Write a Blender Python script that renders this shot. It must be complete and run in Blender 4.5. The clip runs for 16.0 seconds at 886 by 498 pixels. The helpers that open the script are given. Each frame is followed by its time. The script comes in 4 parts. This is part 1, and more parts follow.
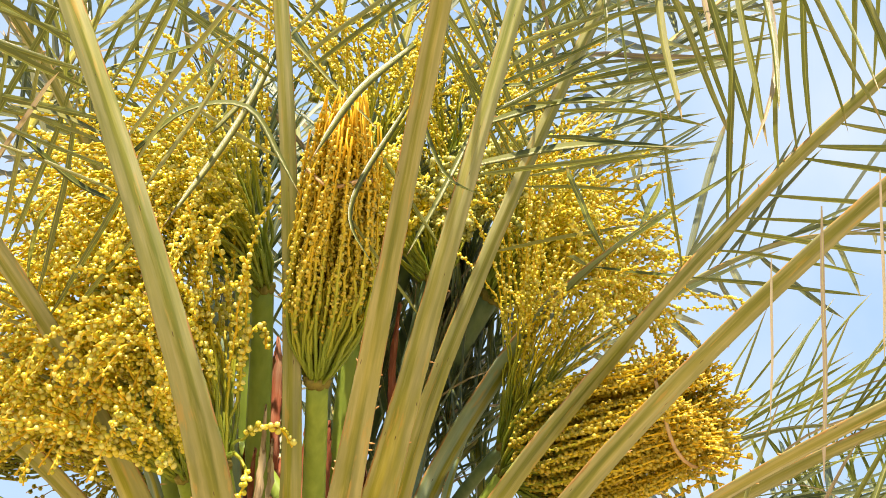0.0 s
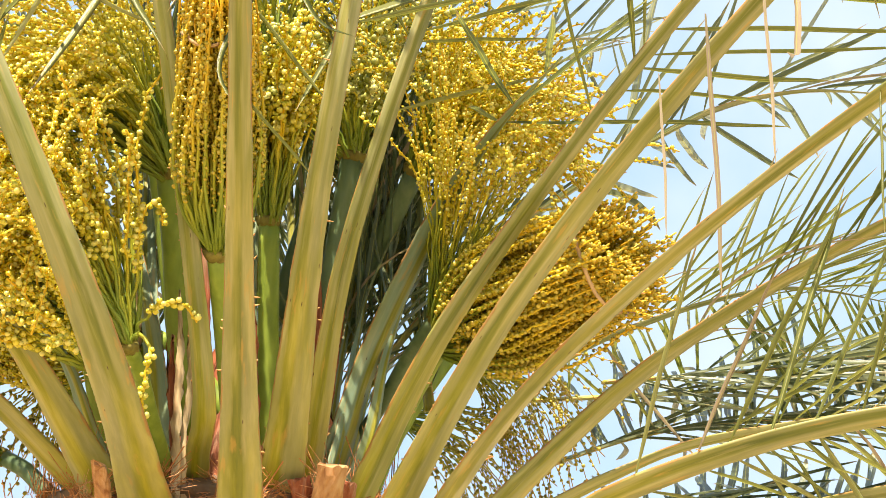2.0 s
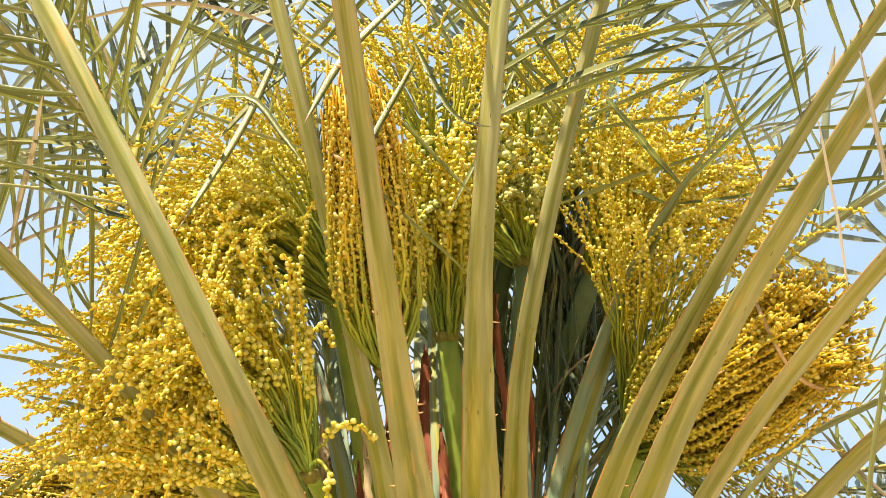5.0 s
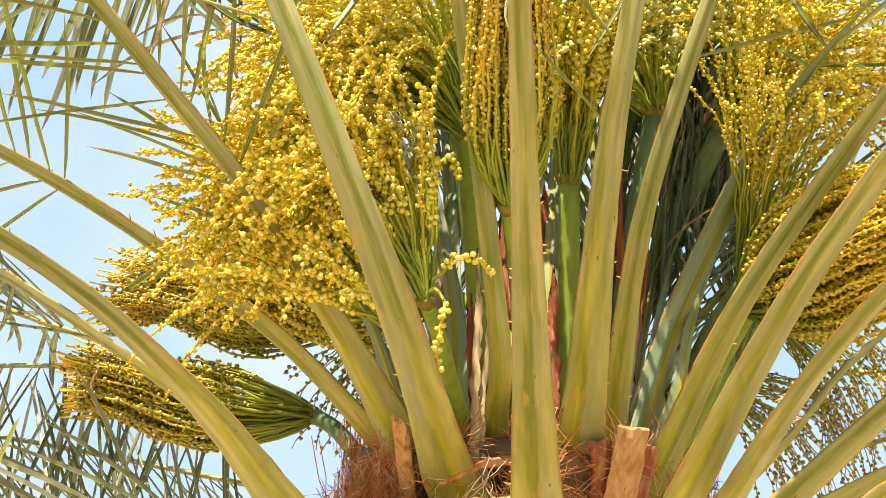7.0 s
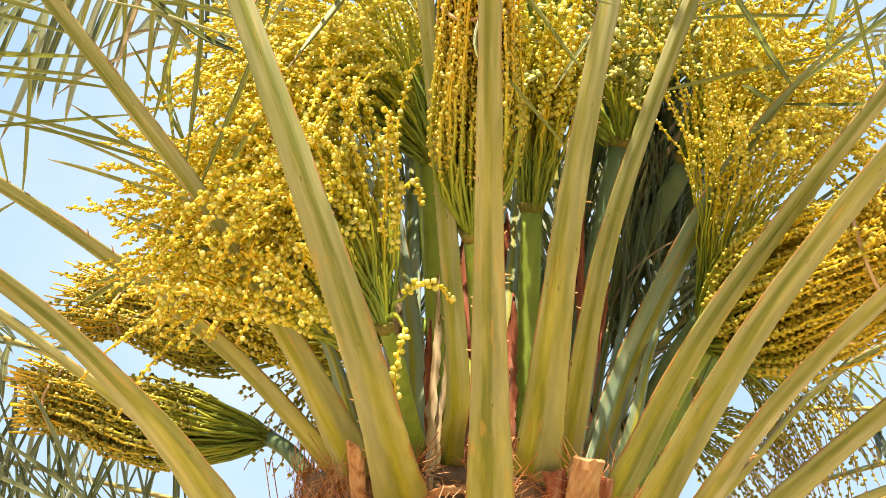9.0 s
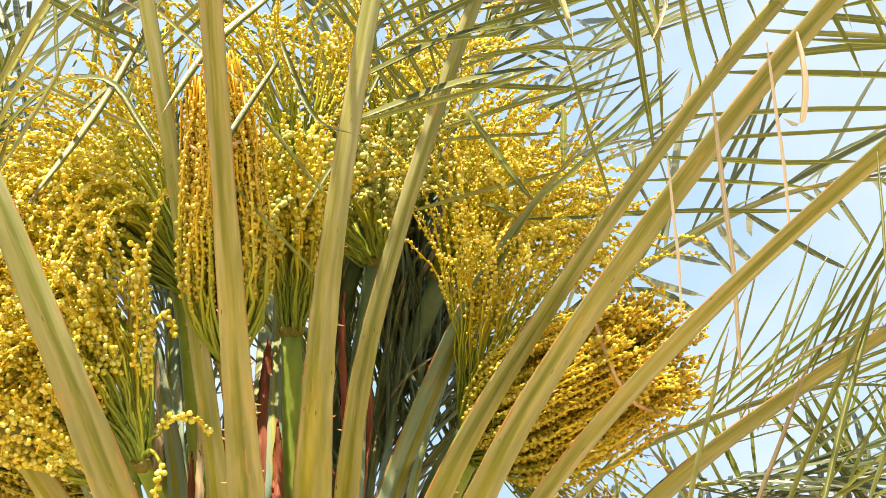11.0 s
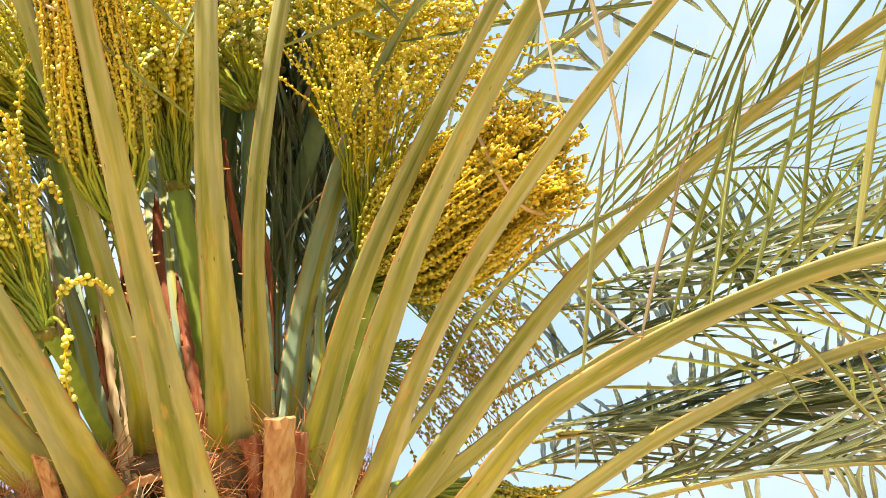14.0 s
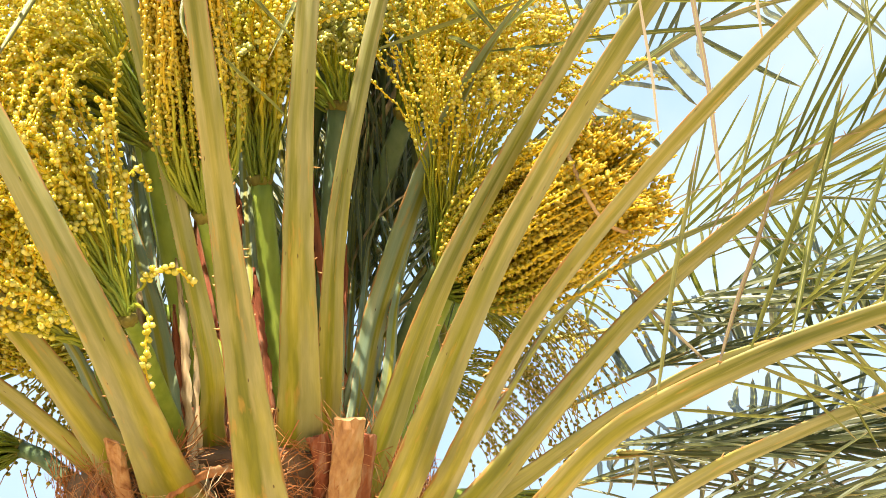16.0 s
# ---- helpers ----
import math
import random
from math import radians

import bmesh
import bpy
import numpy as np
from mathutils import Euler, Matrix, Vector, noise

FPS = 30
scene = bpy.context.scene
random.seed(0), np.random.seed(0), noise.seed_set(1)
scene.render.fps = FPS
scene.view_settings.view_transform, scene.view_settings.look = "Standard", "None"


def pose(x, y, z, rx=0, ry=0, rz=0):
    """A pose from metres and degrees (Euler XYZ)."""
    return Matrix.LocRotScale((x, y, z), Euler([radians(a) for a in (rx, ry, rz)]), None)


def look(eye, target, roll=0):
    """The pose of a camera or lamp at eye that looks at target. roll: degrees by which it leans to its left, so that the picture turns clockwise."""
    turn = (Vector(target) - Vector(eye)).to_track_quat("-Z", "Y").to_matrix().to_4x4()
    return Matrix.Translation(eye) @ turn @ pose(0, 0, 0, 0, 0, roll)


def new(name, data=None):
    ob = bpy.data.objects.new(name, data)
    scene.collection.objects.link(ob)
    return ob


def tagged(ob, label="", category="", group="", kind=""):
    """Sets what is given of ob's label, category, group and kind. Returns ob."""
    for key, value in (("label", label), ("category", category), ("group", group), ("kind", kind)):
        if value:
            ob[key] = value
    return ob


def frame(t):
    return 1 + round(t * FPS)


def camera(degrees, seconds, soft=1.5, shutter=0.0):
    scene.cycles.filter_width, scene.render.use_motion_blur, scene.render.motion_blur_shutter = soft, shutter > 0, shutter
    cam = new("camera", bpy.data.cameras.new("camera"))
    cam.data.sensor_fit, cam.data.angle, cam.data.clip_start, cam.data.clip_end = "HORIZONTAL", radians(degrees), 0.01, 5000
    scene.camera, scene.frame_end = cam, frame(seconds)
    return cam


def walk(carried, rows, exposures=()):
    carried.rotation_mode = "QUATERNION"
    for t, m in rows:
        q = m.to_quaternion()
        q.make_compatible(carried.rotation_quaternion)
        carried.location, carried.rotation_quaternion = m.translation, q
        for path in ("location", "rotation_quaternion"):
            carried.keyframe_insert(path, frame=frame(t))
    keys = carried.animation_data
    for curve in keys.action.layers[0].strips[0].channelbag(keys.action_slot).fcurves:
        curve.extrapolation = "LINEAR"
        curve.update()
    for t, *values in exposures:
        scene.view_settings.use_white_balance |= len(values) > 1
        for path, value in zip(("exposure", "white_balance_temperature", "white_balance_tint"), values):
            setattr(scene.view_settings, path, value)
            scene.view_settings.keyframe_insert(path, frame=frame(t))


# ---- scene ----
cam = camera(36.054, 16.0, 0.35)
PATH = [
    (0, (-0.1423, -2.4927, 1.7), (0.2874, -0.3668, 2.4653), 6.913),
    (0.5, (-0.1243, -2.4775, 1.6632), (0.3048, -0.3532, 2.4336), 5.325),
    (1, (-0.0814, -2.4821, 1.6475), (0.3319, -0.346, 2.3934), 3.778),
    (1.5, (-0.0158, -2.4818, 1.6304), (0.3763, -0.3307, 2.344), 3.095),
    (2, (0.0397, -2.4356, 1.6128), (0.46, -0.2776, 2.2883), 2.038),
    (2.5, (0.0591, -2.3901, 1.6035), (0.4885, -0.2578, 2.3511), -0.483),
    (3, (0.1113, -2.364, 1.5943), (0.4608, -0.2608, 2.457), -2.472),
    (3.5, (0.1661, -2.3542, 1.5795), (0.4019, -0.2627, 2.5069), -3.292),
    (4, (0.1522, -2.3522, 1.5815), (0.286, -0.2498, 2.5045), -3.582),
    (4.2, (0.1455, -2.3516, 1.5822), (0.2449, -0.2466, 2.5038), -3.422),
    (6.3, (0.1012, -2.3828, 1.5951), (0.0489, -0.2041, 2.3304), 3.211),
    (6.5, (0.0964, -2.3795, 1.5922), (0.0257, -0.1896, 2.2917), 3.967),
    (7, (0.0908, -2.3699, 1.5875), (-0.0339, -0.1587, 2.2082), 5.601),
    (7.5, (0.0879, -2.3679, 1.586), (-0.0619, -0.1435, 2.1513), 6.603),
    (8, (0.0847, -2.3656, 1.5824), (-0.0669, -0.131, 2.1057), 7.087),
    (8.5, (0.0842, -2.3629, 1.5863), (-0.0343, -0.1367, 2.152), 7.107),
    (9, (0.0855, -2.3627, 1.5957), (0.0274, -0.1608, 2.2579), 6.918),
    (9.2, (0.0872, -2.3623, 1.5999), (0.0612, -0.1739, 2.3071), 6.709),
    (11.3, (0.132, -2.3858, 1.6078), (0.4697, -0.2803, 2.4698), -0.713),
    (11.5, (0.1318, -2.3813, 1.6065), (0.503, -0.27, 2.4399), -1.856),
    (12, (0.1352, -2.38, 1.5973), (0.5742, -0.2549, 2.3598), -4.711),
    (12.5, (0.1325, -2.3765, 1.5966), (0.6196, -0.2406, 2.2969), -7.158),
    (13, (0.1316, -2.3792, 1.588), (0.6238, -0.2293, 2.2405), -8.193),
    (13.5, (0.1281, -2.3797, 1.584), (0.6098, -0.2179, 2.2042), -8.311),
    (14, (0.1239, -2.3894, 1.5818), (0.5955, -0.2196, 2.1815), -8.062),
    (14.5, (0.1143, -2.3969, 1.5843), (0.5742, -0.2189, 2.1631), -7.751),
    (15, (0.0971, -2.3969, 1.5873), (0.5341, -0.2178, 2.1793), -6.754),
    (15.5, (0.0893, -2.3909, 1.5871), (0.5046, -0.2106, 2.1902), -5.184),
    (16, (0.0824, -2.3822, 1.587), (0.4701, -0.2021, 2.209), -3.869),
]
walk(cam, [(t, look(eye, target, roll)) for t, eye, target, roll in PATH], [(0, 1.13, 7500, 17), (2, 1.3, 7500, 17), (3, 1.16, 7500, 17), (3.5, 1.2, 7500, 17), (4, 1.13, 7500, 17), (6.5, 1.26, 7500, 17), (9, 1.26, 7500, 17), (12.5, 1.28, 7500, 17), (15, 1.38, 7500, 17), (16, 1.4, 7500, 17)])

# ---- light: a bright noon sky with thin white haze, one high sun ----
SUN_ELEVATION, SUN_AZIMUTH = radians(63), radians(208)   # azimuth clockwise from +y
world = bpy.data.worlds.new("sky")
scene.world = world
world.use_nodes = True
wn = world.node_tree
wn.nodes.clear()
sky = wn.nodes.new("ShaderNodeTexSky")
sky.sky_type, sky.sun_disc = 'NISHITA', False
sky.sun_elevation, sky.sun_rotation = SUN_ELEVATION, SUN_AZIMUTH
sky.dust_density, sky.air_density = 1.6, 1.0
bg = wn.nodes.new("ShaderNodeBackground")
bg.inputs["Strength"].default_value = 0.1
wout = wn.nodes.new("ShaderNodeOutputWorld")
# pale noon haze over the blue, and soft thin cloud
pale = wn.nodes.new("ShaderNodeMix")
pale.data_type = "RGBA"
pale.inputs[0].default_value = 0.86
wn.links.new(sky.outputs[0], pale.inputs[6])
pale.inputs[7].default_value = (2.1, 3.5, 5.3, 1)
wc = wn.nodes.new("ShaderNodeTexCoord")
cloud = wn.nodes.new("ShaderNodeTexNoise")
cloud.inputs["Scale"].default_value, cloud.inputs["Detail"].default_value = 4.0, 7
wn.links.new(wc.outputs["Generated"], cloud.inputs["Vector"])
veil = wn.nodes.new("ShaderNodeMapRange")
veil.inputs["From Min"].default_value, veil.inputs["From Max"].default_value = 0.46, 0.72
veil.inputs["To Min"].default_value, veil.inputs["To Max"].default_value = 0.0, 0.6
wn.links.new(cloud.outputs["Fac"], veil.inputs["Value"])
haze = wn.nodes.new("ShaderNodeMix")
haze.data_type = "RGBA"
wn.links.new(veil.outputs[0], haze.inputs[0])
wn.links.new(pale.outputs[2], haze.inputs[6])
haze.inputs[7].default_value = (4.0, 4.8, 5.7, 1)
wn.links.new(haze.outputs[2], bg.inputs["Color"])
wn.links.new(bg.outputs[0], wout.inputs["Surface"])
sun = new("sun", bpy.data.lights.new("sun", "SUN"))
sun.data.energy, sun.data.angle, sun.data.color = 5.0, radians(0.55), (1.0, 0.95, 0.86)
sun_way = Vector((math.sin(SUN_AZIMUTH) * math.cos(SUN_ELEVATION), math.cos(SUN_AZIMUTH) * math.cos(SUN_ELEVATION), math.sin(SUN_ELEVATION)))
sun.matrix_world = look(sun_way * 10, (0, 0, 0))


# ---- materials ----
class Mat:
    """A small helper round one principled material."""

    def __init__(self, name, rough=0.5, spec=0.4):
        self.m = bpy.data.materials.new(name)
        self.m.use_nodes = True
        self.t = self.m.node_tree
        self.p = self.t.nodes["Principled BSDF"]
        self.p.inputs["Roughness"].default_value = rough
        self.p.inputs["Specular IOR Level"].default_value = spec

    def node(self, kind, **values):
        n = self.t.nodes.new(kind)
        for k, v in values.items():
            n.inputs[k.replace("_", " ")].default_value = v
        return n

    def link(self, a, b):
        self.t.links.new(a, b)

    def ramp(self, fac, stops):
        n = self.t.nodes.new("ShaderNodeValToRGB")
        while len(n.color_ramp.elements) < len(stops):
            n.color_ramp.elements.new(0.5)
        for e, (at, colour) in zip(n.color_ramp.elements, stops):
            e.position, e.color = at, (*colour, 1)
        self.link(fac, n.inputs["Fac"])
        return n.outputs["Color"]

    def noise(self, scale, detail=4.0, coords=None, stretch=None, rough=0.55):
        n = self.node("ShaderNodeTexNoise", Scale=scale, Detail=detail, Roughness=rough)
        if stretch is not None:
            mp = self.t.nodes.new("ShaderNodeMapping")
            mp.inputs["Scale"].default_value = stretch
            self.link(coords, mp.inputs["Vector"])
            self.link(mp.outputs[0], n.inputs["Vector"])
        elif coords is not None:
            self.link(coords, n.inputs["Vector"])
        return n.outputs["Fac"]

    def mix(self, fac, a, b, blend="MIX"):
        n = self.t.nodes.new("ShaderNodeMix")
        n.data_type, n.blend_type = "RGBA", blend
        for value, slot in ((fac, 0), (a, 6), (b, 7)):
            if isinstance(value, bpy.types.NodeSocket):
                self.link(value, n.inputs[slot])
            else:
                n.inputs[slot].default_value = value if slot == 0 else (*value, 1)
        return n.outputs[2]

    def math(self, op, a, b=0.0):
        n = self.t.nodes.new("ShaderNodeMath")
        n.operation = op
        for value, slot in ((a, 0), (b, 1)):
            if isinstance(value, bpy.types.NodeSocket):
                self.link(value, n.inputs[slot])
            else:
                n.inputs[slot].default_value = value
        return n.outputs[0]

    def coords(self, kind="Object"):
        return self.t.nodes.new("ShaderNodeTexCoord").outputs[kind]

    def bump(self, height, strength=0.3, distance=0.01):
        n = self.node("ShaderNodeBump", Strength=strength, Distance=distance)
        self.link(height, n.inputs["Height"])
        self.link(n.outputs[0], self.p.inputs["Normal"])

    def colour(self, c):
        self.link(c, self.p.inputs["Base Color"])
        return self

    def thin(self, colour, share):
        """Light that shines through a leaf."""
        tr = self.t.nodes.new("ShaderNodeBsdfTranslucent")
        self.link(colour, tr.inputs["Color"])
        mx = self.node("ShaderNodeMixShader", Fac=share)
        self.link(self.p.outputs[0], mx.inputs[1])
        self.link(tr.outputs[0], mx.inputs[2])
        self.link(mx.outputs[0], self.t.nodes["Material Output"].inputs["Surface"])

    def random(self):
        return self.t.nodes.new("ShaderNodeObjectInfo").outputs["Random"]

    def island(self):
        return self.t.nodes.new("ShaderNodeNewGeometry").outputs["Random Per Island"]


def make_petiole(name, blue=0.0):
    """Frond stalk: waxy green, soft long streaks, a pale bloom, rust-brown worn edges. UV: x across from edge to edge, y metres along."""
    m = Mat(name, 0.45, 0.4)
    uv = m.coords("UV")
    sep = m.t.nodes.new("ShaderNodeSeparateXYZ")
    m.link(uv, sep.inputs[0])
    u, v = sep.outputs[0], sep.outputs[1]
    rnd = m.random()
    shift = m.t.nodes.new("ShaderNodeCombineXYZ")
    m.link(m.math("MULTIPLY", rnd, 40.0), shift.inputs[0])
    m.link(m.math("MULTIPLY", rnd, 17.0), shift.inputs[1])
    moved = m.t.nodes.new("ShaderNodeVectorMath")
    m.link(uv, moved.inputs[0])
    m.link(shift.outputs[0], moved.inputs[1])
    uv2 = moved.outputs[0]
    streak = m.noise(1.0, 5, uv2, (2.0, 3.0, 1))
    fine = m.noise(1.0, 5, uv2, (34, 2.2, 1))
    patch = m.noise(1.0, 5, uv2, (1.6, 5, 1))
    tone = m.math("ADD", m.math("MULTIPLY", streak, 0.92), m.math("MULTIPLY", fine, 0.08))
    c = m.ramp(tone, [(0.34, (0.07, 0.095, 0.01)), (0.5, (0.16, 0.18, 0.023)), (0.66, (0.29, 0.28, 0.068))])
    low = m.ramp(m.math("ADD", v, m.math("MULTIPLY", m.math("SUBTRACT", patch, 0.5), 0.5)), [(0.15, (1, 1, 1)), (0.65, (0, 0, 0))])
    c = m.mix(low, c, m.ramp(tone, [(0.36, (0.16, 0.175, 0.009)), (0.5, (0.32, 0.31, 0.018)), (0.64, (0.52, 0.46, 0.06))]))
    # greener band between paler flanks: bloom plus the keel's facet tones put into colour
    keel = m.math("ADD", m.math("MULTIPLY", rnd, 0.44), 0.28)
    drift = m.math("MULTIPLY", m.math("SUBTRACT", m.noise(1.0, 3, uv2, (0.4, 4, 1)), 0.5), 0.3)
    off = m.math("ABSOLUTE", m.math("ADD", m.math("SUBTRACT", u, keel), drift))
    flank = m.ramp(off, [(0.1, (0, 0, 0)), (0.2, (1, 1, 1))])
    bloom = m.math("MULTIPLY", flank, m.math("ADD", m.math("MULTIPLY", m.ramp(patch, [(0.36, (0, 0, 0)), (0.6, (1, 1, 1))]), 0.45), 0.16 + blue))
    c = m.mix(bloom, c, (0.35, 0.34, 0.17) if blue == 0 else (0.2, 0.3, 0.21))
    grain = m.noise(1.0, 5, uv2, (5, 9, 1))
    c = m.mix(m.ramp(grain, [(0.36, (0.3, 0.3, 0.3)), (0.56, (0, 0, 0))]), c, (0.15, 0.16, 0.025))
    c = m.mix(m.ramp(grain, [(0.52, (0, 0, 0)), (0.7, (0.28, 0.28, 0.28))]), c, (0.5, 0.44, 0.2))
    # worn brown patches and a ragged rust line along each edge
    wear = m.noise(1.0, 6, uv2, (4, 11, 1))
    c = m.mix(m.ramp(wear, [(0.6, (0, 0, 0)), (0.68, (0.55, 0.55, 0.55))]), c, (0.44, 0.27, 0.06))
    e = m.math("MULTIPLY", m.math("ABSOLUTE", m.math("SUBTRACT", u, 0.5)), 2.0)
    ragged = m.math("ADD", e, m.math("MULTIPLY", m.math("SUBTRACT", m.noise(1.0, 6, uv2, (3, 15, 1)), 0.5), 0.5))
    c = m.mix(m.ramp(ragged, [(0.95, (0, 0, 0)), (1.0, (0.85, 0.85, 0.85))]), c, (0.34, 0.17, 0.045))
    spots = m.node("ShaderNodeTexVoronoi", Scale=1.0)
    mp = m.t.nodes.new("ShaderNodeMapping")
    mp.inputs["Scale"].default_value = (3.5, 15, 1)
    m.link(uv2, mp.inputs["Vector"])
    m.link(mp.outputs[0], spots.inputs["Vector"])
    c = m.mix(m.ramp(spots.outputs["Distance"], [(0.045, (0.85, 0.85, 0.85)), (0.07, (0, 0, 0))]), c, (0.07, 0.035, 0.015))
    m.colour(c)
    m.bump(tone, 0.06, 0.004)
    return m.m


def make_leaflet(name, dark, mid, pale, glow=(0.35, 0.4, 0.06)):
    m = Mat(name, 0.34, 0.5)
    uv = m.coords("UV")
    r = m.random()
    c = m.ramp(m.math("ADD", m.math("MULTIPLY", r, 0.7), m.math("MULTIPLY", m.noise(1.0, 4, uv, (10, 2, 1)), 0.3)), [(0.12, dark), (0.5, mid), (0.62, mid), (0.85, pale)])
    sep = m.t.nodes.new("ShaderNodeSeparateXYZ")
    m.link(uv, sep.inputs[0])
    rib = m.math("ABSOLUTE", m.math("SUBTRACT", sep.outputs[0], 0.5))
    c = m.mix(m.ramp(rib, [(0.03, (0.7, 0.7, 0.7)), (0.09, (0, 0, 0))]), c, (0.42, 0.42, 0.1))
    c = m.mix(m.ramp(m.math("ADD", sep.outputs[1], m.math("MULTIPLY", r, 0.1)), [(0.95, (0, 0, 0)), (1.0, (1, 1, 1))]), c, (0.4, 0.3, 0.14))
    m.colour(c)
    m.bump(m.noise(1.0, 2, uv, (40, 1, 1)), 0.25, 0.002)
    m.thin(m.mix(0.5, c, glow), 0.33)
    return m.m


def make_strand(name, low, high):
    """Fruit strand: green where it leaves the stalk, yellow to orange further out. UV y runs from 0 to 1 along it."""
    m = Mat(name, 0.45, 0.4)
    uv = m.coords("UV")
    sep = m.t.nodes.new("ShaderNodeSeparateXYZ")
    m.link(uv, sep.inputs[0])
    f = m.math("ADD", sep.outputs[1], m.math("MULTIPLY", m.math("SUBTRACT", m.random(), 0.5), 0.25))
    m.colour(m.ramp(f, [(0.12, (0.17, 0.23, 0.025)), (0.4, (0.38, 0.37, 0.026)), (0.62, low), (0.95, high)]))
    m.bump(m.noise(160, 2, m.coords()), 0.3, 0.002)
    return m.m


def make_fruit(name, a, b, c3, glow=(0.7, 0.5, 0.03)):
    """Small unripe dates: waxy, a little light shining through."""
    m = Mat(name, 0.26, 0.6)
    k = m.ramp(m.island(), [(0.05, a), (0.55, b), (0.95, c3)])
    k = m.mix(m.math("MULTIPLY", m.noise(220, 2, m.coords()), 0.3), k, (0.6, 0.55, 0.14))
    m.colour(k)
    m.thin(m.mix(0.5, k, glow), 0.22)
    return m.m


def make_rough(name, stops, scale, stretch, rough=0.85, bump=0.6, distance=0.01):
    m = Mat(name, rough, 0.2)
    co = m.coords()
    n = m.noise(1.0, 6, co, tuple(scale * s for s in stretch))
    big = m.noise(scale * 0.25, 3, co)
    m.colour(m.ramp(m.math("ADD", m.math("MULTIPLY", n, 0.7), m.math("MULTIPLY", big, 0.3)), stops))
    m.bump(n, bump, distance)
    return m.m


STALK = make_petiole("frond_stalk")
STALK_BLUE = make_petiole("frond_stalk_bluish", 0.45)
LEAF = make_leaflet("leaflet_green", (0.09, 0.11, 0.02), (0.17, 0.185, 0.04), (0.3, 0.29, 0.1))
# the pale end paints some blades as sunlit faces, picked at random
LEAF_GREY = make_leaflet("leaflet_grey_green", (0.05, 0.07, 0.03), (0.1, 0.13, 0.06), (0.42, 0.47, 0.36), (0.3, 0.34, 0.16))
LEAF_DARK = make_leaflet("leaflet_dark", (0.05, 0.08, 0.05), (0.09, 0.13, 0.075), (0.24, 0.28, 0.17))
LEAF_DRY = make_leaflet("leaflet_straw", (0.26, 0.2, 0.12), (0.34, 0.27, 0.17), (0.44, 0.36, 0.25), (0.3, 0.22, 0.12))
STRAND = make_strand("strand_yellow", (0.66, 0.46, 0.02), (0.7, 0.43, 0.015))
# darker strand copy for the rear hanging bunches, their shade put into the colour
STRAND_OLIVE = make_strand("strand_olive", (0.36, 0.28, 0.03), (0.46, 0.27, 0.03))
STRAND_ORANGE = make_strand("strand_orange", (0.6, 0.42, 0.02), (0.64, 0.37, 0.015))
FRUIT = make_fruit("fruit_yellow", (0.6, 0.54, 0.03), (0.84, 0.72, 0.06), (0.93, 0.86, 0.24), (0.8, 0.62, 0.03))
FRUIT_ORANGE = make_fruit("fruit_orange", (0.4, 0.31, 0.02), (0.54, 0.39, 0.025), (0.66, 0.52, 0.06), (0.65, 0.4, 0.02))
FRUIT_GREEN = make_fruit("fruit_green", (0.33, 0.37, 0.08), (0.47, 0.5, 0.13), (0.62, 0.62, 0.24), (0.45, 0.47, 0.1))
# olive fruit; on the rear hanging bunches this dark tone also stands for shade
FRUIT_OLIVE = make_fruit("fruit_olive", (0.2, 0.2, 0.03), (0.36, 0.32, 0.04), (0.56, 0.46, 0.07), (0.4, 0.32, 0.03))
PEDUNCLE = make_rough("bunch_stalk", [(0.3, (0.15, 0.22, 0.03)), (0.6, (0.25, 0.33, 0.055)), (0.8, (0.36, 0.4, 0.1))], 18, (3, 3, 0.4), 0.4, 0.15, 0.003)
PEDUNCLE_DARK = make_rough("bunch_stalk_bluish", [(0.3, (0.07, 0.13, 0.06)), (0.6, (0.14, 0.2, 0.1)), (0.8, (0.24, 0.28, 0.16))], 18, (3, 3, 0.4), 0.4, 0.15, 0.003)
RIM = make_rough("bunch_rim", [(0.3, (0.1, 0.08, 0.02)), (0.6, (0.22, 0.19, 0.04)), (0.8, (0.3, 0.28, 0.08))], 40, (3, 3, 0.6), 0.6, 0.3, 0.003)
FIBRE = make_rough("fibre", [(0.32, (0.24, 0.075, 0.025)), (0.5, (0.56, 0.23, 0.08)), (0.7, (0.78, 0.52, 0.29))], 60, (1, 1, 0.25))
SHEATH = make_rough("sheath", [(0.25, (0.12, 0.03, 0.015)), (0.5, (0.3, 0.09, 0.04)), (0.78, (0.52, 0.33, 0.2))], 30, (2.5, 2.5, 0.25), 0.7, 0.5, 0.006)
SHEATH_PALE = make_rough("sheath_pale", [(0.25, (0.3, 0.12, 0.05)), (0.5, (0.6, 0.46, 0.26)), (0.78, (0.72, 0.6, 0.4))], 26, (2.5, 2.5, 0.2), 0.7, 0.5, 0.006)
CUT = make_rough("cut_stalk", [(0.3, (0.26, 0.1, 0.04)), (0.48, (0.5, 0.26, 0.11)), (0.7, (0.64, 0.43, 0.23))], 30, (2.5, 2.5, 0.25), 0.75, 0.5, 0.006)
BARK = make_rough("bark", [(0.25, (0.1, 0.06, 0.035)), (0.55, (0.22, 0.14, 0.085)), (0.8, (0.36, 0.25, 0.16))], 14, (1, 1, 0.6), 0.9, 0.8, 0.02)
SAND = make_rough("sand", [(0.3, (0.36, 0.26, 0.15)), (0.55, (0.46, 0.35, 0.21)), (0.8, (0.54, 0.43, 0.28))], 3, (1, 1, 1), 0.9, 0.4, 0.02)
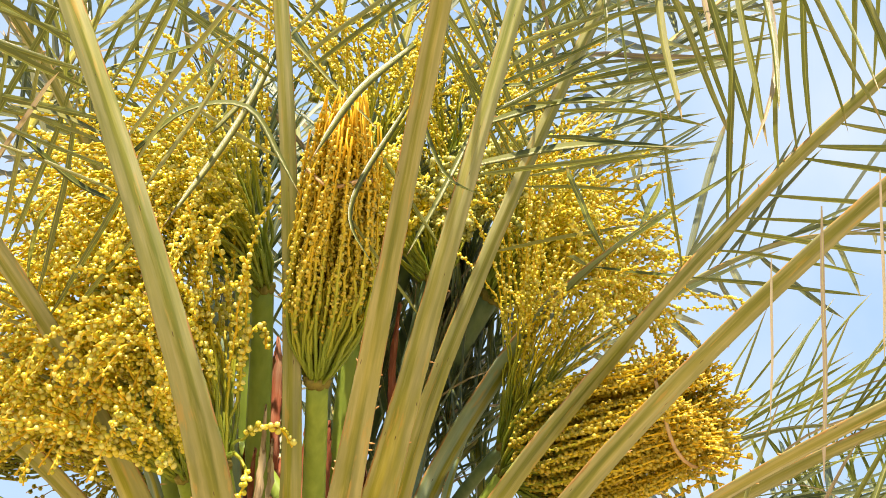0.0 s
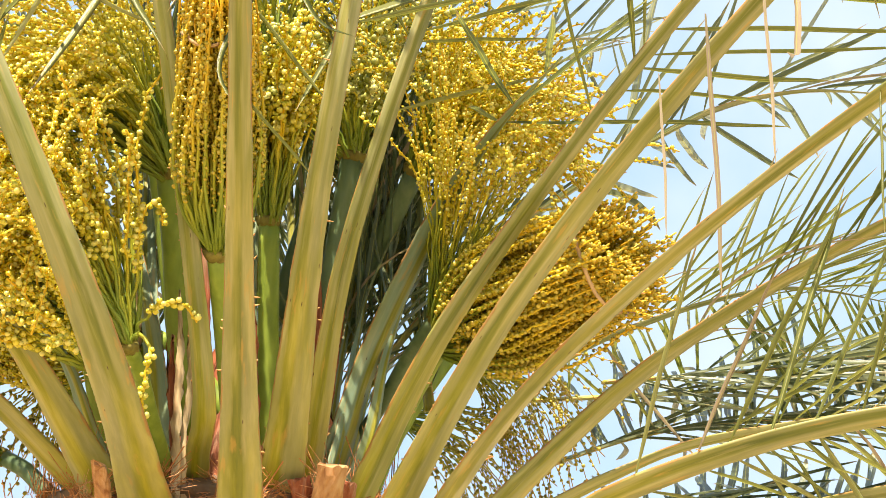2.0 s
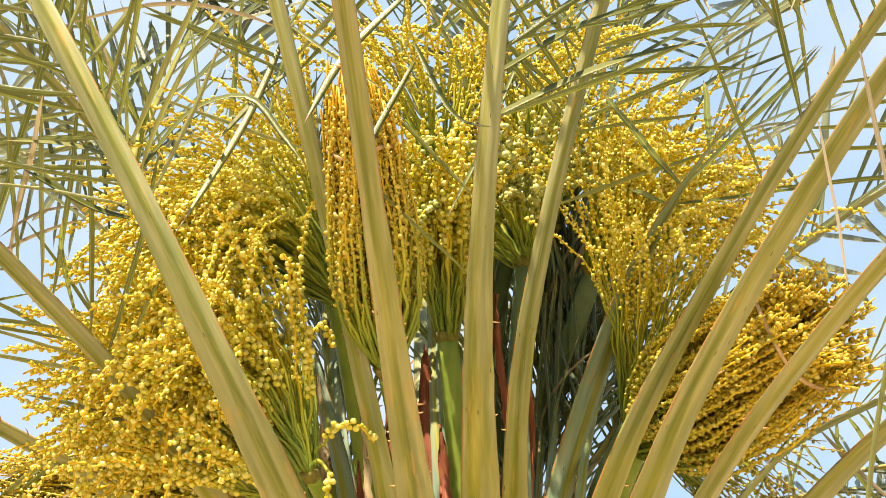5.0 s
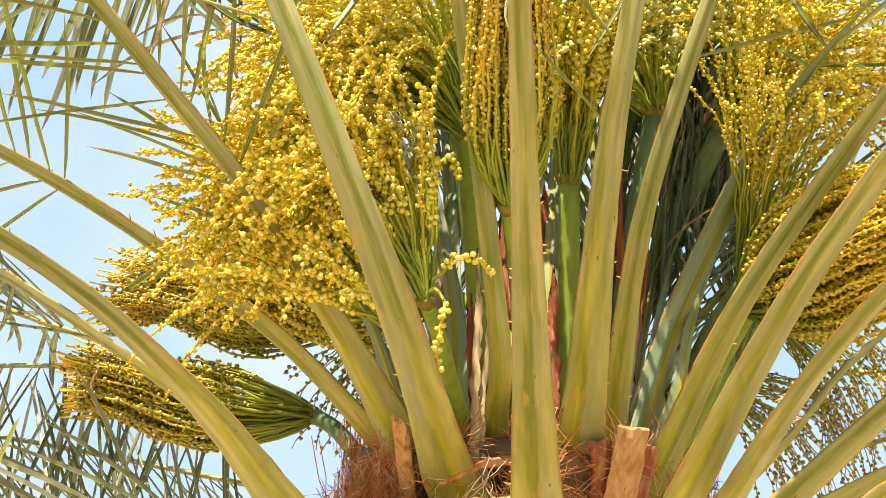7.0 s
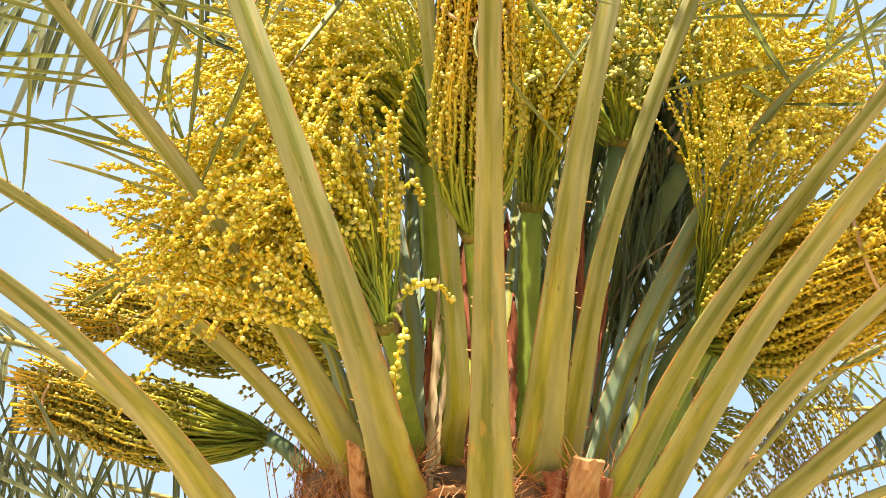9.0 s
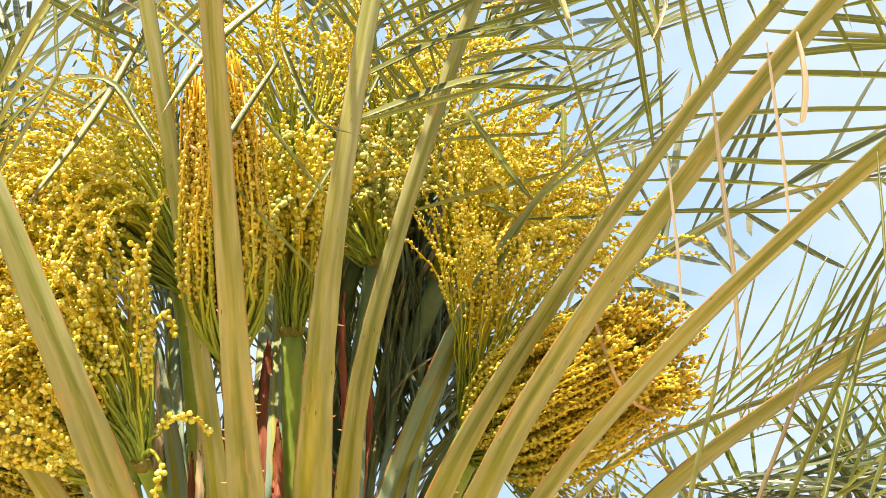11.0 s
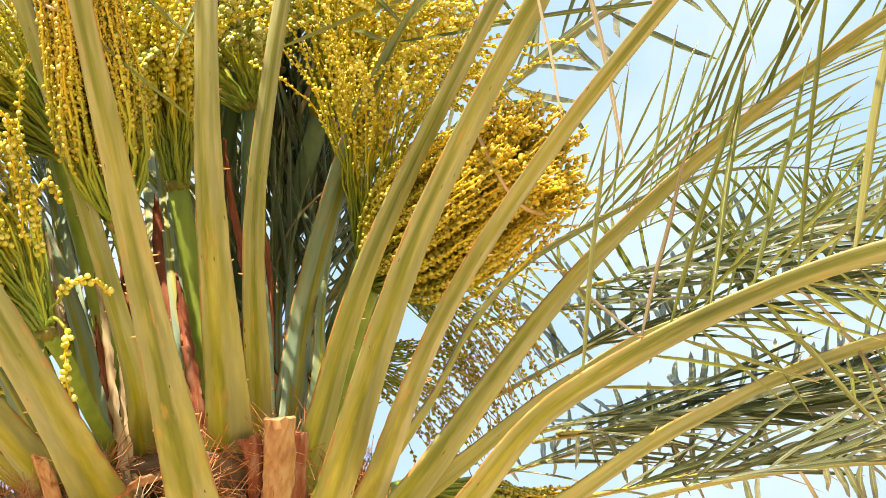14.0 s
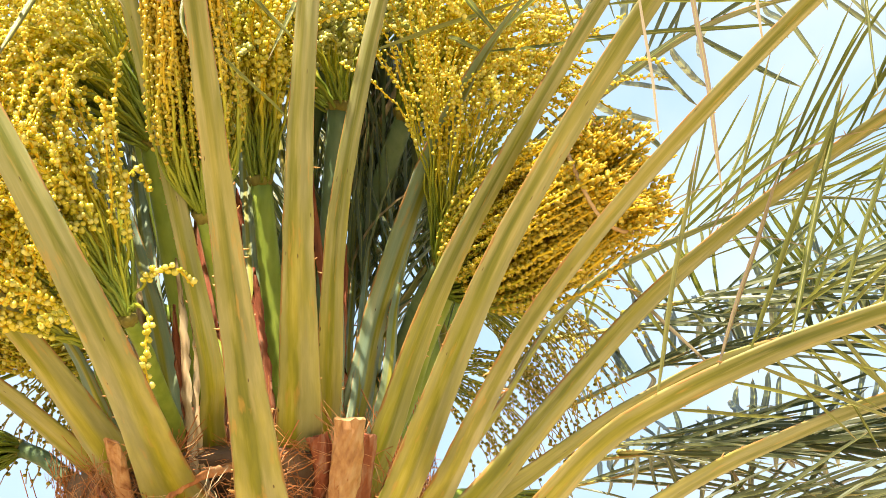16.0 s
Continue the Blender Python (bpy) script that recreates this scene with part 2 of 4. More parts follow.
SPINE = make_rough("spine", [(0.3, (0.4, 0.17, 0.05)), (0.6, (0.55, 0.33, 0.13)), (0.8, (0.7, 0.55, 0.32))], 40, (1, 1, 1), 0.7)
STRAW_TIE = make_rough("tie", [(0.3, (0.4, 0.24, 0.1)), (0.7, (0.6, 0.42, 0.22))], 60, (1, 1, 1), 0.7)


# ---- mesh helpers ----
def mesh_from(name, verts, faces, material, uvs=None, smooth=True):
    me = bpy.data.meshes.new(name)
    me.from_pydata([tuple(v) for v in verts], [], [tuple(f) for f in faces])
    if uvs is not None:
        layer = me.uv_layers.new(name="UVMap")
        loops = np.empty(len(me.loops), dtype=np.int32)
        me.loops.foreach_get("vertex_index", loops)
        layer.data.foreach_set("uv", np.asarray(uvs, dtype=np.float32)[loops].ravel())
    if smooth:
        me.polygons.foreach_set("use_smooth", np.ones(len(me.polygons), dtype=bool))
    me.materials.append(material)
    me.update()
    return me


def thing(name, at, label, category, group="", kind=""):
    ob = new(name)
    ob.empty_display_size = 0.05
    ob.location = at
    ob["base"] = tuple(at)
    return tagged(ob, label, category, group, kind)


def part(name, me, parent, label="", kind="", m=None):
    """One mesh, given in world coordinates, as a part of its thing (or of a part)."""
    ob = new(name, me)
    ob.parent = parent
    top = parent
    while top.parent is not None:
        top = top.parent
    if parent is top:
        ob.matrix_parent_inverse = Matrix.Translation(Vector(top["base"])).inverted()
    if m is not None:
        ob.matrix_basis = m
    return tagged(ob, label, kind=kind)


def spline(points, count):
    """Catmull-Rom through the points, spaced evenly."""
    p = [np.array(q, float) for q in points]
    p = [2 * p[0] - p[1]] + p + [2 * p[-1] - p[-2]]
    out = []
    for a, b, c, d in zip(p, p[1:], p[2:], p[3:]):
        for s in np.linspace(0, 1, 24, endpoint=False):
            out.append(0.5 * (2 * b + (c - a) * s + (2 * a - 5 * b + 4 * c - d) * s * s + (3 * b - a - 3 * c + d) * s ** 3))
    out = np.array(out + [p[-2]])
    dist = np.concatenate([[0], np.cumsum(np.linalg.norm(np.diff(out, axis=0), axis=1))])
    want = np.linspace(0, dist[-1], count)
    return np.stack([np.interp(want, dist, out[:, k]) for k in range(3)], 1), dist[-1]


def unit(v):
    v = np.asarray(v, float)
    return v / max(np.linalg.norm(v), 1e-9)


def sweep(points, section, widths, thick, outward, length, closed_ends=True):
    """A closed section (pairs: across, outward) carried along the points."""
    n, k = len(points), len(section)
    tang = np.gradient(points, axis=0)
    verts, uvs = [], []
    for i in range(n):
        t = unit(tang[i])
        side = unit(np.cross(t, outward))
        nor = np.cross(side, t)
        for j, (a, b) in enumerate(section):
            verts.append(points[i] + side * a * widths[i] * 0.5 + nor * b * thick[i] * 0.5)
            uvs.append((0.5 + 0.5 * a, length * i / (n - 1)))
    faces = [(i * k + j, i * k + (j + 1) % k, (i + 1) * k + (j + 1) % k, (i + 1) * k + j) for i in range(n - 1) for j in range(k)]
    if closed_ends:
        faces += [tuple(range(k - 1, -1, -1)), tuple((n - 1) * k + j for j in range(k))]
    return verts, faces, uvs


def tube(points, radius, sides=5, ends=True):
    """Round tube. radius: one number for each point."""
    n = len(points)
    tang = np.gradient(np.asarray(points), axis=0)
    tang /= np.maximum(np.linalg.norm(tang, axis=1), 1e-9)[:, None]
    ref = np.array([0.31, 0.22, 0.92]) if abs(tang[0][2]) < 0.8 else np.array([0.9, 0.3, 0.1])
    s = np.cross(tang, ref)
    s /= np.maximum(np.linalg.norm(s, axis=1), 1e-9)[:, None]
    r = np.cross(s, tang)
    ang = np.arange(sides) * 2 * np.pi / sides
    ring = s[:, None] * np.cos(ang)[None, :, None] + r[:, None] * np.sin(ang)[None, :, None]
    v = np.asarray(points)[:, None] + ring * np.asarray(radius)[:, None, None]
    uv = np.stack(np.broadcast_arrays(np.arange(sides)[None] / sides, np.linspace(0, 1, n)[:, None]), -1)
    faces = [(i * sides + j, i * sides + (j + 1) % sides, (i + 1) * sides + (j + 1) % sides, (i + 1) * sides + j) for i in range(n - 1) for j in range(sides)]
    if ends:
        faces += [tuple(range(sides - 1, -1, -1)), tuple((n - 1) * sides + j for j in range(sides))]
    return v.reshape(-1, 3), faces, uv.reshape(-1, 2)


def joined(pieces):
    verts, faces, uvs, at = [], [], [], 0
    for v, f, u in pieces:
        verts.extend(v)
        uvs.extend(u)
        faces.extend(tuple(i + at for i in q) for q in f)
        at += len(v)
    return verts, faces, uvs


# ---- ground, trunk ----
AXIS = np.array([0.13, -0.12])
CROWN_Z = 1.83


def build_ground():
    rng = np.random.default_rng(3)
    rings = [0, 0.5, 1, 2, 3.5, 6, 10, 18, 35, 80, 200, 600, 2500]
    seg = 40
    verts, faces = [(0, 0, 0)], []
    for r in rings[1:]:
        for k in range(seg):
            a = 2 * math.pi * k / seg
            verts.append((r * math.cos(a), r * math.sin(a), rng.normal() * min(0.03, 0.01 * r)))
    for k in range(seg):
        faces.append((0, 1 + k, 1 + (k + 1) % seg))
    for i in range(len(rings) - 2):
        for k in range(seg):
            a, b = 1 + i * seg, 1 + (i + 1) * seg
            faces.append((a + k, b + k, b + (k + 1) % seg, a + (k + 1) % seg))
    ob = new("ground", mesh_from("ground", verts, faces, SAND))
    tagged(ob, "pale sandy ground round the palm", "ground", kind="structure")


build_ground()


FRONDS = []


def leaflet_mesh(seed, droop, material, width=1.0):
    """A blade one unit long along +x, folded along its midrib, drooping towards -z."""
    rng = np.random.default_rng(seed)
    n = 9
    verts, uvs = [], []
    twist = rng.normal() * 0.3
    sway = rng.normal() * 0.02
    for i in range(n):
        s = i / (n - 1)
        w = width * 0.019 * (0.45 + 2.1 * s ** 0.6 * (1 - s) ** 0.75) if s < 1 else 0.001
        x = s * (1 - 0.12 * droop * s)
        z = -droop * 0.5 * s * s
        y = sway * math.sin(s * 3) + 0.003 * math.sin(s * 11 + seed)
        a = twist * s
        for q, (dy, dz) in enumerate(((-1, 0.85), (0, 0), (1, 0.85))):
            verts.append((x, y + w * (dy * math.cos(a) - dz * math.sin(a)), z + w * (dz * math.cos(a) + dy * math.sin(a))))
            uvs.append((q * 0.5, s))
    faces = []
    for i in range(n - 1):
        for q in (0, 1):
            faces.append((i * 3 + q, i * 3 + q + 1, i * 3 + q + 4, i * 3 + q + 3))
    return mesh_from("leaflet", verts, faces, material, uvs)


BLADES = {
    "green": [leaflet_mesh(k, d, LEAF, 0.6) for k, d in enumerate((0.01, 0.04, 0.08, 0.14, 0.25, 0.5))],
    "grey": [leaflet_mesh(10 + k, d, LEAF_GREY, 0.9) for k, d in enumerate((0.01, 0.04, 0.08, 0.14, 0.25, 0.5))],
    "slim": [leaflet_mesh(40 + k, d, LEAF_GREY, 0.6) for k, d in enumerate((0.01, 0.04, 0.08, 0.14, 0.25))],
    "dark": [leaflet_mesh(30 + k, d, LEAF_DARK, 0.6) for k, d in enumerate((0.02, 0.05, 0.1, 0.2))],
    "dry": [leaflet_mesh(20 + k, d, LEAF_DRY, 0.5) for k, d in enumerate((0.6, 1.0, 1.3))],
}
SECTION = [(math.cos(a), 0.56 * max(math.sin(a), 0) ** 0.75) for a in np.linspace(math.pi, 0, 13)] + [(0.8, -0.2), (0.45, -0.42), (0, -0.52), (-0.45, -0.42), (-0.8, -0.2)]


def keeled(at):
    """A stalk's section: two flat flanks that meet in a soft keel, narrow edges, a hollowed back."""
    front = [(-1, 0.0), (-0.985, 0.12), (-0.93, 0.24), (-0.86, 0.29), (at - 0.2, 0.5), (at - 0.07, 0.545), (at, 0.56), (at + 0.07, 0.545), (at + 0.2, 0.5), (0.86, 0.29), (0.93, 0.24), (0.985, 0.12), (1, 0.0)]
    return front + [(0.8, -0.2), (0.45, -0.42), (0, -0.52), (-0.45, -0.42), (-0.8, -0.2)]


def frond(low, mid, high, width, width_high, leaf_from=0.85, reach=1.3, leaf=0.3, kind="green", seed=1, gap=0.032, label="", droop=0.35, root=True, fan=1.0, last=0.97, sparse=0.0, bluish=False, hang=0.0, neat=False, rows=None, row_size=(1.0, 1.0), row_gap=(0.06, 0.06)):
    """One date-palm frond: a stalk through three places (low near the crown), its rachis carried on by reach metres in a sinking arc, and leaflets in two rows from leaf_from."""
    rng = np.random.default_rng(seed)
    low, mid, high = (np.array(p, float) for p in (low, mid, high))
    way = unit(unit(high - mid) * 1.6 - unit(mid - low) * 0.6)
    pts = [low, mid, high]
    if reach > 0:
        e1 = high + way * reach * 0.5 + np.array((0, 0, -droop * reach * 0.12))
        e2 = e1 + unit(way + np.array((0, 0, -droop * 0.9))) * reach * 0.5
        pts += [e1, e2]
    if root:
        inner = low + unit(0.55 * unit(np.array((AXIS[0], AXIS[1], 1.6)) - low) - unit(mid - low)) * 0.2
        pts = [inner] + pts
    line, length = spline(pts, 64)
    base = line[0]
    # what part of the length lies below the high place
    k_high = int(np.argmin(np.linalg.norm(line - high, axis=1)))
    k_low = int(np.argmin(np.linalg.norm(line - low, axis=1))) if root else 0
    s = np.linspace(0, 1, len(line))
    s_high = max(s[k_high], 0.05)
    f = np.clip((s - s[k_low]) / max(s_high - s[k_low], 1e-3), -0.6, None)
    w = np.where(f < 1, width_high + (width - width_high) * 0.93 * np.clip(1 - f, 0, 2) ** 2.1, width_high * np.clip(1 - (f - 1) / max(f[-1] - 1, 1e-3), 0.12, 1))
    w = np.where(f < 0, width * (0.95 + np.abs(f) * 1.4), w) * (1 + rng.normal(size=len(f)) * 0.018)
    th = np.maximum(w * 0.62, np.minimum(w, 0.02))
    out = np.array((low[0] - AXIS[0], low[1] - AXIS[1], 0.0))
    out = unit(out if np.linalg.norm(out) > 0.03 else np.array((high[0] - low[0], high[1] - low[1] - 0.01, 0)))
    out = unit(out * 0.4 + np.array((high[0] - low[0], high[1] - low[1], 0)) + np.array((0, -0.7 if root and low[1] < 0 else 0, -0.6)))
    label = label or ("bluish-green inner frond stalk standing between the outer ones" if bluish else {"green": "green date-palm frond with smooth yellow-green stalk", "grey": "grey-green date-palm frond with stiff narrow leaflets", "slim": "grey-green date-palm frond with slim drooping leaflets"}.get(kind, "dark green young date-palm frond"))
    ob = thing("palm_frond", base, label, "palm frond", "fronds of the palm crown")
    v, fc, uv = sweep(line, keeled(rng.uniform(-0.4, 0.4)), w, th, out, length)
    FRONDS.append(ob)
    part("stalk", mesh_from("stalk", v, fc, STALK_BLUE if bluish else STALK, uv), ob)
    # short spines and torn fibre bits along both edges
    bits = []
    for i in range(int(length * s_high * 17)):
        q = rng.uniform(s[k_low], s_high)
        k = min(int(q * 63), 62)
        t = unit(line[k + 1] - line[k])
        side = unit(np.cross(t, out)) * rng.choice((-1, 1))
        o = line[k] + (line[k + 1] - line[k]) * (q * 63 - k) + side * w[k] * 0.49
        tip = o + unit(t * rng.uniform(-0.2, 1.2) + side * rng.uniform(0.3, 1.0) + rng.normal(size=3) * 0.3) * min(rng.exponential(0.003) + 0.001, 0.012)
        bits.append(tube(np.array((o - side * 0.002, (o + tip) / 2, tip)), np.array((0.0016, 0.001, 0.0003)), 4, False))
    if bits:
        v, fc, uv = joined(bits)
        part("edge_spine", mesh_from("edge_spine", v, fc, SPINE, uv), ob, "short rust-coloured edge spines", kind="stuff")
    tang = np.gradient(line, axis=0)
    at = s[k_low] + (s_high - s[k_low]) * leaf_from if leaf_from <= 1 else s_high + (1 - s_high) * (leaf_from - 1)
    span = (1 - at) * length
    count = int(span / gap)
    places = [(at + (1 - at) * (i + rng.uniform(0, 0.6)) / count * last, False) for i in range(count)]
    if sparse > 0:
        first = s[k_low] + (s_high - s[k_low]) * sparse
        places += [(q + rng.uniform(-0.01, 0.01), True) for q in np.linspace(first, at, max(int((at - first) * length / 0.07), 1))]
    for q, thin in places:
        k = min(int(q * 63), 62)
        p = line[k] + (line[k + 1] - line[k]) * (q * 63 - k)
        t = unit(tang[k])
        side = unit(np.cross(t, out))
        nor = np.cross(side, t)
        rel = max((q - at) / (1 - at), 0)
        for sgn in (-1, 1):
            if rng.random() < (0.4 if thin else row_gap[sgn > 0]):
                continue
            spread = (0.95 - 0.45 * rel) * fan * (rng.uniform(0.9, 1.1) if neat else rng.uniform(0.75, 1.2))
            up = rng.choice((-0.2, 0.1, 0.3) if neat else (-0.45, 0.1, 0.45)) + rng.normal() * (0.06 if neat else 0.15)
            d = unit(t * math.cos(spread) + side * sgn * math.sin(spread) - nor * up * 0.8)
            if hang > 0:
                d = unit(d + np.array((0, 0, -hang)) * rng.uniform(0.5, 1.5))
            if rows is not None:
                d = unit(0.3 * d + np.array(rows[sgn > 0]) + 0.35 * t * rel + rng.normal(size=3) * 0.07)
            size = row_size[sgn > 0] * leaf * (0.55 + 0.75 * math.sin(math.pi * min(0.12 + rel * 0.85, 1))) * rng.uniform(0.8, 1.15)
            z = unit(-nor + rng.normal(size=3) * 0.35 + np.array((0, 0, 0.6)))
            y = unit(np.cross(z, d))
            z = np.cross(d, y)
            o = p + side * sgn * w[k] * 0.4
            m = Matrix(((d[0], y[0], z[0], o[0]), (d[1], y[1], z[1], o[1]), (d[2], y[2], z[2], o[2]), (0, 0, 0, 1)))
            blades = BLADES["dry"] if rng.random() < 0.03 else BLADES[kind]
            b = blades[min(int(abs(rng.normal()) * 1.9), len(blades) - 1)]
            part("leaflet", b, ob, m=m @ Matrix.Diagonal((size, size * rng.uniform(0.8, 1.2) * 0.3 / leaf, size, 1)))
    return ob


# ---- fruit bunches ----
def ball(sides=6, rings=4):
    v, f = [(0, 0, -1)], []
    for i in range(1, rings):
        a = math.pi * i / rings
        for j in range(sides):
            b = 2 * math.pi * (j + 0.5 * (i % 2)) / sides
            v.append((math.sin(a) * math.cos(b), math.sin(a) * math.sin(b), -math.cos(a)))
    v.append((0, 0, 1))
    for j in range(sides):
        f.append((0, 1 + (j + 1) % sides, 1 + j))
        f.append((len(v) - 1, 1 + (rings - 2) * sides + j, 1 + (rings - 2) * sides + (j + 1) % sides))
    for i in range(rings - 2):
        a, b = 1 + i * sides, 1 + (i + 1) * sides
        for j in range(sides):
            f.append((a + j, a + (j + 1) % sides, b + (j + 1) % sides, b + j))
    return np.array(v), f


BALL_V, BALL_F = ball()


def fruit_row(line, rng, size, spacing, start, stop=1.0, skip=0.12):
    """Small round fruits set close along a strand."""
    length = np.linalg.norm(np.diff(line, axis=0), axis=1).sum()
    count = max(int(length * (stop - start) / spacing), 1)
    verts, faces = [], []
    side = unit(rng.normal(size=3))
    n = 0
    for i in range(count):
        if rng.random() < skip:
            continue
        q = (start + (stop - start) * (i + rng.uniform(-0.3, 0.3)) / count) * (len(line) - 1)
        q = min(max(q, 0), len(line) - 1.001)
        k = int(q)
        p = line[k] + (line[k + 1] - line[k]) * (q - k)
        t = unit(line[k + 1] - line[k])
        s = unit(np.cross(t, side + rng.normal(size=3) * 0.5)) * (1 if i % 2 else -1)
        r = size * rng.uniform(0.68, 1.04)
        verts.append(BALL_V * np.array((r, r, r * rng.uniform(0.8, 1.0))) + p + s * r * 0.85)
        faces.extend(tuple(a + n for a in f) for f in BALL_F)
        n += len(BALL_V)
    return (np.concatenate(verts), faces) if verts else (None, None)


def peduncle(ob, foot, collar, r, material):
    foot, collar = np.array(foot, float), np.array(collar, float)
    mid = (foot + collar) / 2 + np.array((0, 0, 0.008))
    inner = foot + unit(unit(foot - collar) + 0.6 * unit(np.array((AXIS[0], AXIS[1], 1.7)) - foot)) * 0.16
    line, length = spline([inner, foot, mid, collar], 14)
    s = np.linspace(0, 1, 14)
    out = np.array((foot[0] - AXIS[0], -1.0, 0.0))
    v, f, uv = sweep(line, [(math.cos(a), math.sin(a)) for a in np.linspace(0, 2 * math.pi, 12, endpoint=False)], 2 * r * (1.05 - 0.15 * s), 1.5 * r * (1.05 - 0.15 * s), unit(out), length)
    part("stalk", mesh_from("stalk", v, f, material, uv), ob, "smooth green bunch stalk")
    way = unit(collar - line[-3])
    rim = np.array([collar - way * 0.008, collar - way * 0.002, collar + way * 0.004, collar + way * 0.009])
    v, f, uv = sweep(rim, [((1 + 0.12 * (k % 3 - 1)) * math.cos(a), (1 + 0.12 * (k % 3 - 1)) * math.sin(a)) for k, a in enumerate(np.linspace(0, 2 * math.pi, 20, endpoint=False))], 2 * r * np.array((0.9, 1.02, 1.12, 1.05)), 1.6 * r * np.array((0.9, 1.02, 1.12, 1.05)), unit(out), 0.02)
    part("rim", mesh_from("rim", v, f, RIM, uv), ob, "ragged olive-brown rim")


PICKED = 36


def strands(ob, lines, rng, material, fruit, size, spacing, start, thick=0.0023, skip=0.12, stop=1.0):
    """Strands with their fruits: the foremost ones are parts of their own, the rest is joined behind them."""
    order = sorted(range(len(lines)), key=lambda k: lines[k][:, 1].mean())
    rest_strands, rest_fruit = [], []
    for place, k in enumerate(order):
        line = lines[k]
        n = len(line)
        line = line + np.cumsum(rng.normal(size=(n, 3)) * 0.0026, axis=0)
        v, f, uv = tube(line, thick * np.linspace(1.35, 0.7, n), 4)
        fv, ff = fruit_row(line, rng, size * rng.uniform(0.85, 1.15), spacing, start + rng.uniform(-0.08, 0.08), stop, skip)
        if place >= PICKED:
            rest_strands.append((v, f, uv))
            if fv is not None:
                rest_fruit.append((fv, ff, np.zeros((len(fv), 2))))
            continue
        st = part("strand", mesh_from("strand", v, f, material, uv), ob)
        if fv is not None:
            fr = new("fruit_string", mesh_from("fruit_string", fv, ff, fruit))
            fr.parent = st
            tagged(fr, kind="stuff")
    for name, pieces, mat in (("inner_strand", rest_strands, material), ("inner_fruit", rest_fruit, fruit)):
        if pieces:
            v, f, uv = joined(pieces)
            part(name, mesh_from(name, v, f, mat, uv), ob, kind="stuff")


def tied_bunch(foot, collar, tie, radius, count, seed, stalk=0.02, tips=0.16, fruit=None, size=0.0048, spacing=0.0085, start=0.33, material=None, label="", dark=False, waist=0.6, sag=0.012, splay=1.0, fall=0.25, bare=0.97):
    """A bunch whose strands bulge from the stalk's end and are gathered by a tie, with loose tips beyond it."""
    rng = np.random.default_rng(seed)
    ob = thing("date_bunch", foot, label or "yellow date bunch, strands gathered with a straw tie", "fruit bunch", "date bunches of the palm")
    peduncle(ob, foot, collar, stalk, PEDUNCLE_DARK if dark else PEDUNCLE)
    collar, tie = np.array(collar, float), np.array(tie, float)
    ax = tie - collar
    length = np.linalg.norm(ax)
    ax = ax / length
    u = unit(np.cross(ax, (0.2, 0.3, 0.9)))
    w = np.cross(ax, u)
    lines = []
    for i in range(count):
        a = rng.uniform(0, 2 * math.pi)
        rho = math.sqrt(rng.uniform(0.04, 1))
        full = length + tips * rng.uniform(0.35, 1.0)
        flare = rng.uniform(0.7, 1.5)
        pts = []
        for x in np.linspace(0, full, 16):
            q = x / length
            if q <= 0.55:
                prof = 0.1 + 0.9 * math.sin(q / 0.55 * math.pi / 2) ** 0.9
            elif q <= 1:
                prof = waist + (1 - waist) * (0.5 + 0.5 * math.cos((q - 0.55) / 0.45 * math.pi))
            else:
                prof = waist + (q - 1) * flare * splay
            r = radius * rho * prof
            pts.append(collar + ax * x + (u * math.cos(a + q * 0.3) + w * math.sin(a + q * 0.3)) * r + np.array((0, 0, -sag)) * math.sin(min(q, 1) * math.pi) - np.array((0, 0, fall * tips)) * max(q - 1, 0) ** 1.5)
        lines.append(np.array(pts))
    strands(ob, lines, rng, material or STRAND_ORANGE, fruit or FRUIT, size, spacing, start, skip=0.1, stop=bare)
    ring = [tie + (u * math.cos(a) + w * math.sin(a)) * radius * waist * 0.97 + ax * 0.006 * math.sin(3 * a) for a in np.linspace(0, 2 * math.pi, 25)]
    v, f, uv = tube(np.array(ring), np.full(25, 0.003), 5)
    part("tie", mesh_from("tie", v, f, STRAW_TIE, uv), ob, "thin straw tie")
    return ob


